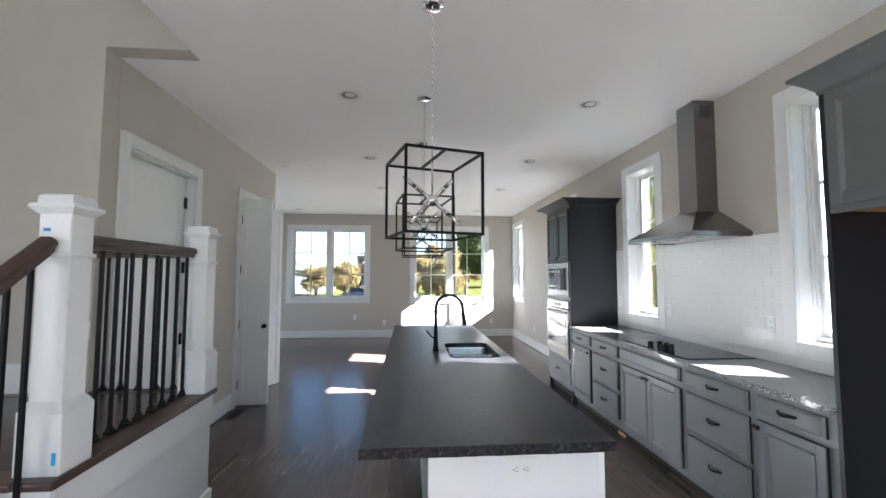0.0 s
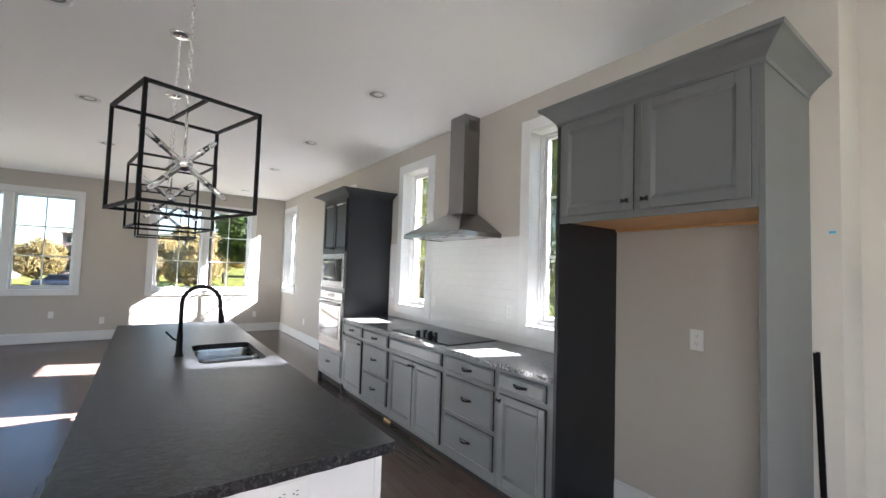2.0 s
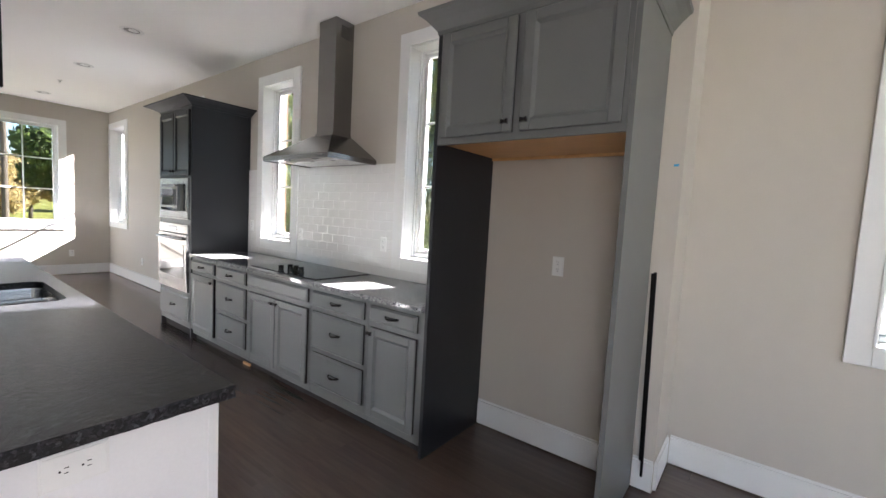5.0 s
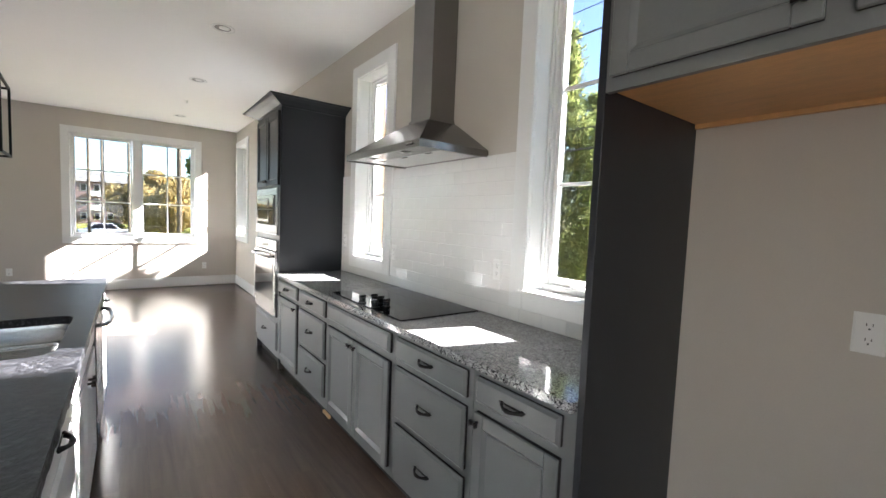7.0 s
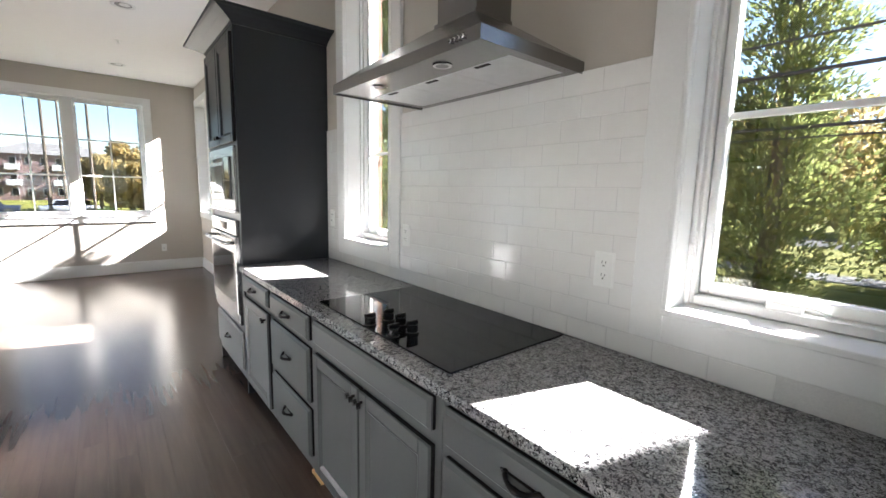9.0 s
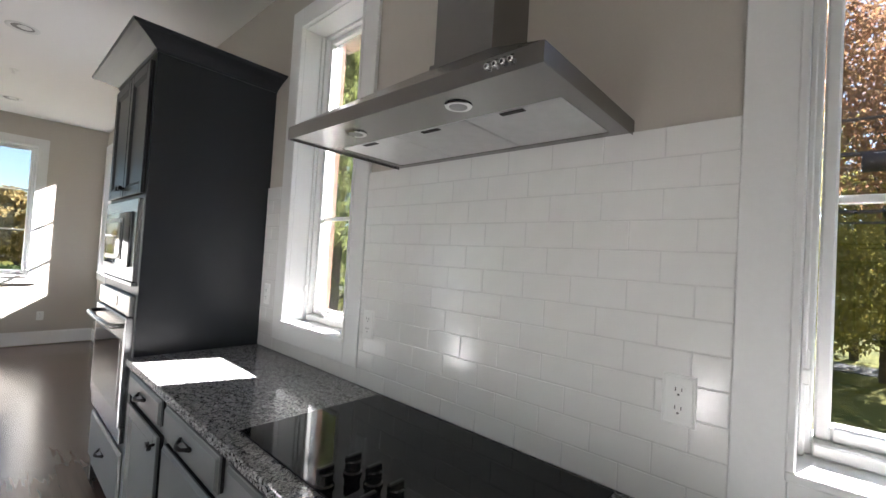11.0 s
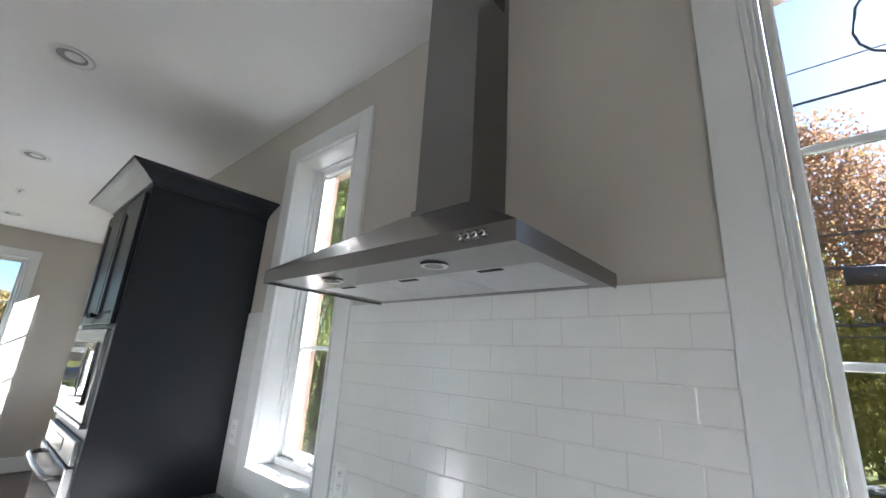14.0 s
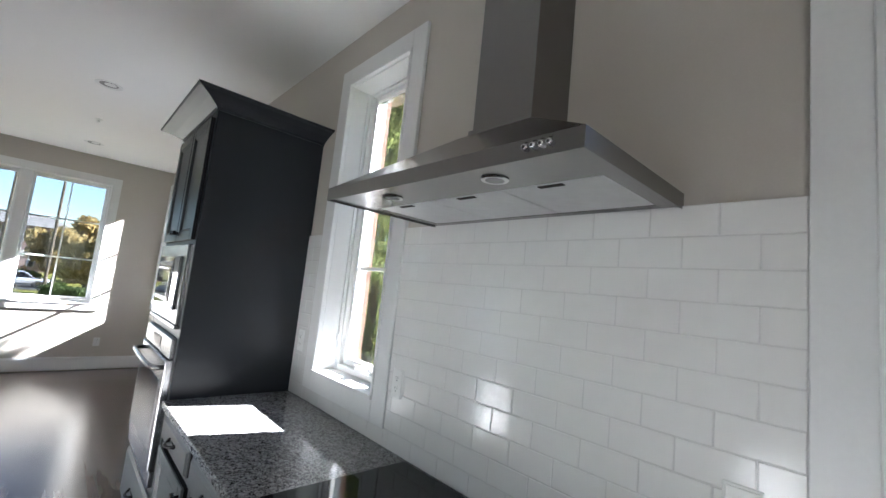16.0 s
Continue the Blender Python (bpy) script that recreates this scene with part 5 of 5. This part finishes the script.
def conifer(x, y, h, r, label, seed, n=32000):
    """A column of upswept sprays, each a tuft of small flat scales, with gaps between them."""
    rng = random.Random(seed)
    t = thing("conifer", pose(x, y, GZ), label, "tree", "conifers")
    bm = tube(B(), [(0, 0, 0), (0.03, -0.02, h * 0.5), (0, 0, h * 0.95)], 0.09, 8, [0.13, 0.09, 0.02])
    vs, fs = [], []
    tufts = n // 44
    for k in range(tufts):
        f = rng.uniform(0.02, 1.0) ** 0.9
        a = rng.uniform(0, 6.28)
        reach = r * min(1, 0.55 + 3 * f) * (1 - f) ** 0.7 * (0.72 + 0.28 * math.sin(a * 2 + f * 17) + rng.uniform(-0.1, 0.16))
        d = max(0.05, reach * rng.random() ** 0.4)
        c = Vector((math.cos(a) * d, math.sin(a) * d, f * h + d * 0.45))
        up = Vector((math.cos(a), math.sin(a), rng.uniform(0.7, 1.8))).normalized()
        if k % 9 == 0:
            tube(bm, [(0, 0, f * h * 0.97), c * 0.5 + Vector((0, 0, f * h * 0.45)), c], 0.012, 4, [0.025, 0.015, 0.006])
        size = rng.uniform(0.16, 0.34) * (1 - 0.4 * f)
        for _ in range(44):
            q = Vector((rng.gauss(0, 0.42), rng.gauss(0, 0.42), rng.gauss(0, 0.42)))
            p = c + q * size + up * rng.uniform(-0.5, 1.0) * size
            out = (up + q * 0.9).normalized()
            across = out.cross(Vector((rng.uniform(-1, 1), rng.uniform(-1, 1), rng.uniform(-1, 1)))).normalized()
            w = rng.uniform(0.035, 0.085)
            i = len(vs)
            vs += [p - across * w * 0.3, p + across * w * 0.3, p + out * w + across * w * 0.2, p + out * w * 1.25 - across * w * 0.15]
            fs += [(i, i + 1, i + 2), (i, i + 2, i + 3)]
    part("trunk", bm, M_BARK, t, "brown trunk and thin limbs", True)
    mesh_part("foliage", vs, fs, M_LEAFG, t)


conifer(9.0, 5.65, 8.0, 1.35, "tall green arborvitae beside the house", 1, 26000)
conifer(9.4, 7.7, 7.6, 1.4, "tall green arborvitae beside the house", 8, 24000)
conifer(9.3, 3.95, 8.4, 1.4, "tall green arborvitae beside the house", 2, 26000)
conifer(12.9, 9.2, 7.2, 1.9, "tall green arborvitae behind the others", 7, 26000)
conifer(12.6, 6.4, 7.0, 1.9, "tall green arborvitae behind the others", 6)
conifer(7.2, 11.2, 8.2, 1.7, "tall green arborvitae near the corner of the house", 3)
broad_tree(21.1, 0.85, 13.4, 4.6, M_LEAFR, "maple turning red and green in autumn", 11, 30000, 0.08, trunk=0.13, low=0.04, lower=M_LEAFY)
broad_tree(25.7, 1.35, 11.5, 3.6, M_LEAFY, "maple behind the sidewalk turning yellow", 21, 16000, 0.09, trunk=0.11, low=0.04)
broad_tree(16.5, -3.4, 10.2, 4.3, M_LEAFR, "large maple with thin orange autumn leaves", 12, 30000, 0.055, low=0.1, lower=M_LEAFY)
broad_tree(33, 8.5, 9, 4.5, M_LEAFO, "yellow autumn tree across the side street", 13, 7000, 0.22)
broad_tree(34, -13, 9, 4.5, M_LEAFR, "autumn tree across the side street", 14, 7000, 0.22)
broad_tree(7.2, 36, 12.5, 3.6, M_LEAFD, "large dark green tree beside the utility pole", 15, 14000, 0.2, low=0.1)
broad_tree(3.2, 46, 6.6, 2.7, M_LEAFO, "golden autumn tree across the lawn", 16, 7000, 0.2, low=0.1)
broad_tree(1.2, 64, 6.2, 3.0, M_LEAFO, "golden autumn tree across the street", 17, 7000, 0.26)
broad_tree(-9.5, 62, 5.2, 2.8, M_LEAFO, "golden autumn tree near the parking lot", 18, 6000, 0.2)
broad_tree(-14.5, 66, 4.6, 2.6, M_LEAFO, "golden autumn tree near the parking lot", 19, 2600, 0.2)
broad_tree(9.5, 70, 7, 4.0, M_LEAFO, "golden autumn tree across the street", 20, 5000, 0.28)
for k, (x, y) in enumerate(((50, -28), (52, -15), (49, -3), (53, 8), (50, 20), (54, 32))):
    broad_tree(x, y, 9.5 + k % 3, 5.5, (M_LEAFO, M_LEAFR, M_LEAFD)[k % 3], "autumn tree in the yards beyond the side street", 60 + k, 6000, 0.3, low=0.05)
for k, (x, y, r) in enumerate(((1.6, 44, 1.0), (2.9, 43.5, 0.8), (-1.0, 64, 1.2), (5.2, 45, 0.9))):
    rng = random.Random(40 + k)
    t = thing("bush", pose(x, y, GZ), "low rounded green shrub on the lawn", "bush", "shrubs")
    vs, fs = leaf_crown(rng, [((0, 0, r * 0.55), (r, r, r * 0.62)), ((r * 0.5, 0.1, r * 0.45), (r * 0.7, r * 0.7, r * 0.5))], 1600, 0.13)
    mesh_part("foliage", vs, fs, M_LEAFD, t)

# utility poles and cables
for x, y, h in ((3.0, 27, 10.5), (8.45, 0.55, 8.6), (-1.6, 60.5, 12), (-2.0, 49, 11), (0.8, 51, 12.5)):
    t = thing("utility_pole", pose(x, y, GZ), "brown wooden utility pole with crossarm", "utility pole", "utility poles")
    part("pole", cyl(B(), (0, 0, 0), (0, 0, h), 0.13, 0.09, 12), M_BARK, t)
    part("crossarm", bx(-1.1, 1.1, -0.06, 0.06, h - 0.9, h - 0.76), M_BARK, t)
    for u in (-0.95, -0.35, 0.35, 0.95):
        part("insulator", cyl(B(), (u, 0, h - 0.76), (u, 0, h - 0.6), 0.04, 0.03, 8), M_CONC, t)
for k, (x, z, sag, r) in enumerate(((8.3, 2.45, 0.12, 0.022), (8.3, 2.30, 0.10, 0.012), (8.3, 3.13, 0.12, 0.025), (8.4, 3.60, 0.15, 0.016), (8.4, 5.55, 0.2, 0.018), (8.4, 6.10, 0.25, 0.009))):
    pts = [(x, -20 + 44 * i / 20, z - sag + sag * (2 * i / 20 - 1) ** 2) for i in range(21)]
    c = tagged(part("power_cable", tube(B(), pts, r, 6), M_CABLE), "dark overhead cable along the side of the house", "cable", "overhead cables")
for y, x, z in ((1.98, 8.3, 2.9), (0.95, 8.3, 2.34)):
    t = thing("cable_splice_box", pose(x, y, z), "dark cylinder splice case hanging on a cable", "splice box", "splice boxes")
    part("case", tube(B(), [(0, -0.34, 0), (0, -0.33, 0), (0, 0.33, 0), (0, 0.34, 0)], 0.11, 12, [0.06, 0.11, 0.11, 0.06]), M_CABLE, t, "", True)
bm = tube(B(), [(8.6 + 0.02 * i, 1.22 + 0.46 * math.cos(i * 0.42), 6.48 + 0.52 * math.sin(i * 0.42)) for i in range(17)], 0.018, 6)
part("cable_loop", bm, M_CABLE, c)

# buildings
def far_building(x0, x1, y0, y1, h, label, wall_mat, floors, bays, roof=1.8):
    t = thing("apartment_building" if floors > 1 else "low_building", pose(x0, y0, GZ), label, "building")
    w, d = x1 - x0, y1 - y0
    part("wall", bx(0, w, 0, d, 0, h), wall_mat, t)
    bm = frustum(B(), (-0.5, w + 0.5, -0.5, d + 0.5, h + 0.001), (w * 0.25, w * 0.75, d * 0.4, d * 0.6, h + roof))
    part("roof", bm, M_ROOF, t)
    fh, bw = h / floors, w / bays
    for f in range(floors):
        for b in range(bays):
            u, z = bw * (b + 0.5), fh * f + fh * 0.3
            win = part("window", bx(u - bw * 0.24, u + bw * 0.24, -0.06, -0.002, z, z + fh * 0.5), M_SIDING, t)
            part("pane", bx(u - bw * 0.19, u + bw * 0.19, -0.09, -0.062, z + 0.1, z + fh * 0.5 - 0.1), M_BLKGLASS, win)
            if b % 3 == 1 and f:
                part("balcony", bx(u - bw * 0.45, u + bw * 0.45, -1.3, -0.1, fh * f - 0.1, fh * f + 0.9), M_SIDING, t, "white balcony")


far_building(-12.5, 2.5, 100, 116, 7.6, "red brick apartment building with white windows and balconies", M_FACADE, 3, 8, 2.3)
far_building(-42, -15, 72, 86, 3.9, "low white building with a grey roof beyond the parking lot", M_SIDING, 1, 8, 2.2)
far_building(20, 46, 95, 110, 9, "brick building behind the trees", M_FACADE, 3, 8, 2.5)


def car(x, y, rz, paint, label):
    t = thing("car", pose(x, y, GZ + 0.02, 0, 0, rz), label, "car", "parked cars")
    bm = bx(-2.2, 2.2, -0.87, 0.87, 0.28, 0.82, r=0.12, seg=2)
    part("body", bm, paint, t, "", True)
    cabn = part("cabin", frustum(B(), (-1.5, 1.2, -0.8, 0.8, 0.82), (-1.0, 0.5, -0.62, 0.62, 1.42)), paint, t)
    for s in (-1, 1):
        part("side_window", frustum(B(), (-1.3, 1.0, s * 0.79 - 0.01, s * 0.79 + 0.02, 0.88), (-0.95, 0.45, s * 0.64 - 0.01, s * 0.64 + 0.02, 1.34)), M_BLKGLASS, cabn)
    for u in (-1.35, 1.4):
        for s in (-1, 1):
            wh = part("wheel", cyl(B(), (u, s * 0.78, 0.33), (u, s * 0.92, 0.33), 0.33, seg=18), M_CABLE, t)
            part("rim", cyl(B(), (u, s * 0.921, 0.33), (u, s * 0.93, 0.33), 0.2, seg=14), M_STEEL, wh)


M_CARB = mat("car_paint_dark", (0.02, 0.025, 0.04), 0.2, var=0.05, bump=0, coat=0.6)
M_CARS = mat("car_paint_silver", (0.5, 0.5, 0.52), 0.25, 0.5, var=0.05, bump=0, coat=0.6)
car(-1.2, 56.2, 8, M_CARS, "silver car parked on the street")
car(-6.8, 56.8, 4, M_CARB, "dark car parked on the street")
car(-20, 40, 80, M_CARS, "silver car in the parking lot")

# ---------- brick reveals of the side windows ----------
ext = bpy.data.objects["wall_exterior_brick"]


def shared(name, bm, material):
    me = bpy.data.meshes.new(name)
    bm.to_mesh(me)
    bm.free()
    me.materials.append(material)
    return me


brick_me = shared("brick", bx(-0.044, 0.044, -0.006, 0.006, -0.0285, 0.0285, r=0.003), M_BRICK)
for y0, y1, z0, z1 in (W1, W2):
    k = 0
    while z0 - 0.03 + 0.067 * k + 0.06 < z1 + 0.02:
        for s in ((y0 - 0.005, y1 + 0.047) if y0 < 4 else (y0 + 0.035, y1 + 0.060)):
            b = new("brick", brick_me)
            b.parent = ext
            b.matrix_local = pose(XE + 0.268, s, z0 - 0.03 + 0.033 + 0.067 * k)
        k += 1

# ---------- tiled splashback ----------
bm = B()
TT = 1.844
spans = [(4.9695, 5.154, 0.915, TT), (2.8335, 4.1785, 0.915, TT), (1.962, 2.075, 0.915, TT)]
for a, b, c, d in spans:
    box(bm, XE - 0.0125, XE - 0.0005, a, b, c, d)
box(bm, XE - 0.0125, XE - 0.0005, 4.179, 4.9680, 0.915, 0.984)
box(bm, XE - 0.0125, XE - 0.0005, 2.0755, 2.8375, 0.915, 0.989)
back = tagged(part("splashback", bm, M_GROUT), "white subway tile splashback laid in running bond", "splashback", kind="structure")
TWD, TH, J = 0.152, 0.0758, 0.0022
tiles = {}


def tile(y0, y1, z0, z1):
    w, h = round(y1 - y0, 4), round(z1 - z0, 4)
    if w < 0.008 or h < 0.008:
        return
    if (w, h) not in tiles:
        tiles[(w, h)] = shared("tile", bx(-0.004, 0.004, -w / 2, w / 2, -h / 2, h / 2, r=0.0018), M_TILE)
    o = new("tile", tiles[(w, h)])
    o.parent = back
    o.matrix_local = pose(XE - 0.010, (y0 + y1) / 2, (z0 + z1) / 2)


for a, b, c, d in spans + [(4.179, 4.968, 0.915, 0.984), (2.0755, 2.8375, 0.915, 0.989)]:
    row = 0
    z = TT
    while z > 0.916:
        zb = z - TH
        lo, hi = max(zb, c + 0.001), min(z, d)
        if hi - lo > 0.01:
            y = 2.838 - 3 * (TWD + J) - (0 if row % 2 else 0.5 * (TWD + J)) + 0.075
            while y < b:
                t0, t1 = max(y, a + 0.001), min(y + TWD, b - 0.001)
                if t1 - t0 > 0.008:
                    tile(t0, t1, lo, hi)
                y += TWD + J
        z = zb - J
        row += 1

# ---------- oak floor boards ----------
rng = random.Random(9)
floor = structure("floor", bx(-4.19, XB - 0.001, -3.59, YN - 0.001, -0.0155, -0.0125), M_DARK, "dark stained oak plank floor with satin finish")
PW = 0.127
vs, fs = [], []
count = 0
me_of = {}
x = XB - 0.002
while x > -4.1:
    y = -3.58 - rng.uniform(0, 1.2)
    while y < YN - 0.002:
        ln = rng.choice((0.6, 0.9, 1.2, 1.5, 1.8))
        a, b = max(y, -3.58), min(y + ln, YN - 0.002)
        y += ln
        if b - a < 0.02:
            continue
        near = 0.7 < x < 2.7 and 0.6 < (a + b) / 2 < 9.5
        if near and count < 300:
            key = round(b - a, 3)
            if key not in me_of:
                me_of[key] = shared("plank", bx(-PW / 2 + 0.0001, PW / 2 - 0.0001, -(b - a) / 2 + 0.0001, (b - a) / 2 - 0.0001, -0.012, 0.0, r=0.0002), M_FLOOR)
            o = new("plank", me_of[key])
            o.parent = floor
            o.matrix_local = pose(x - PW / 2, (a + b) / 2, 0)
            count += 1
        else:
            e = 0.0001
            i = len(vs)
            for zz, q in ((-0.012, 0.0), (-0.0002, 0.0), (0.0, 0.0002)):
                vs += [(x - PW + e + q, a + e + q, zz), (x - e - q, a + e + q, zz), (x - e - q, b - e - q, zz), (x - PW + e + q, b - e - q, zz)]
            for k in range(4):
                n = (k + 1) % 4
                fs += [(i + k, i + n, i + 4 + n, i + 4 + k), (i + 4 + k, i + 4 + n, i + 8 + n, i + 8 + k)]
            fs.append((i + 8, i + 9, i + 10, i + 11))
    x -= PW
rest = mesh_part("floor_boards", vs, fs, M_FLOOR, floor, "dark stained oak boards")
tagged(rest, kind="stuff")
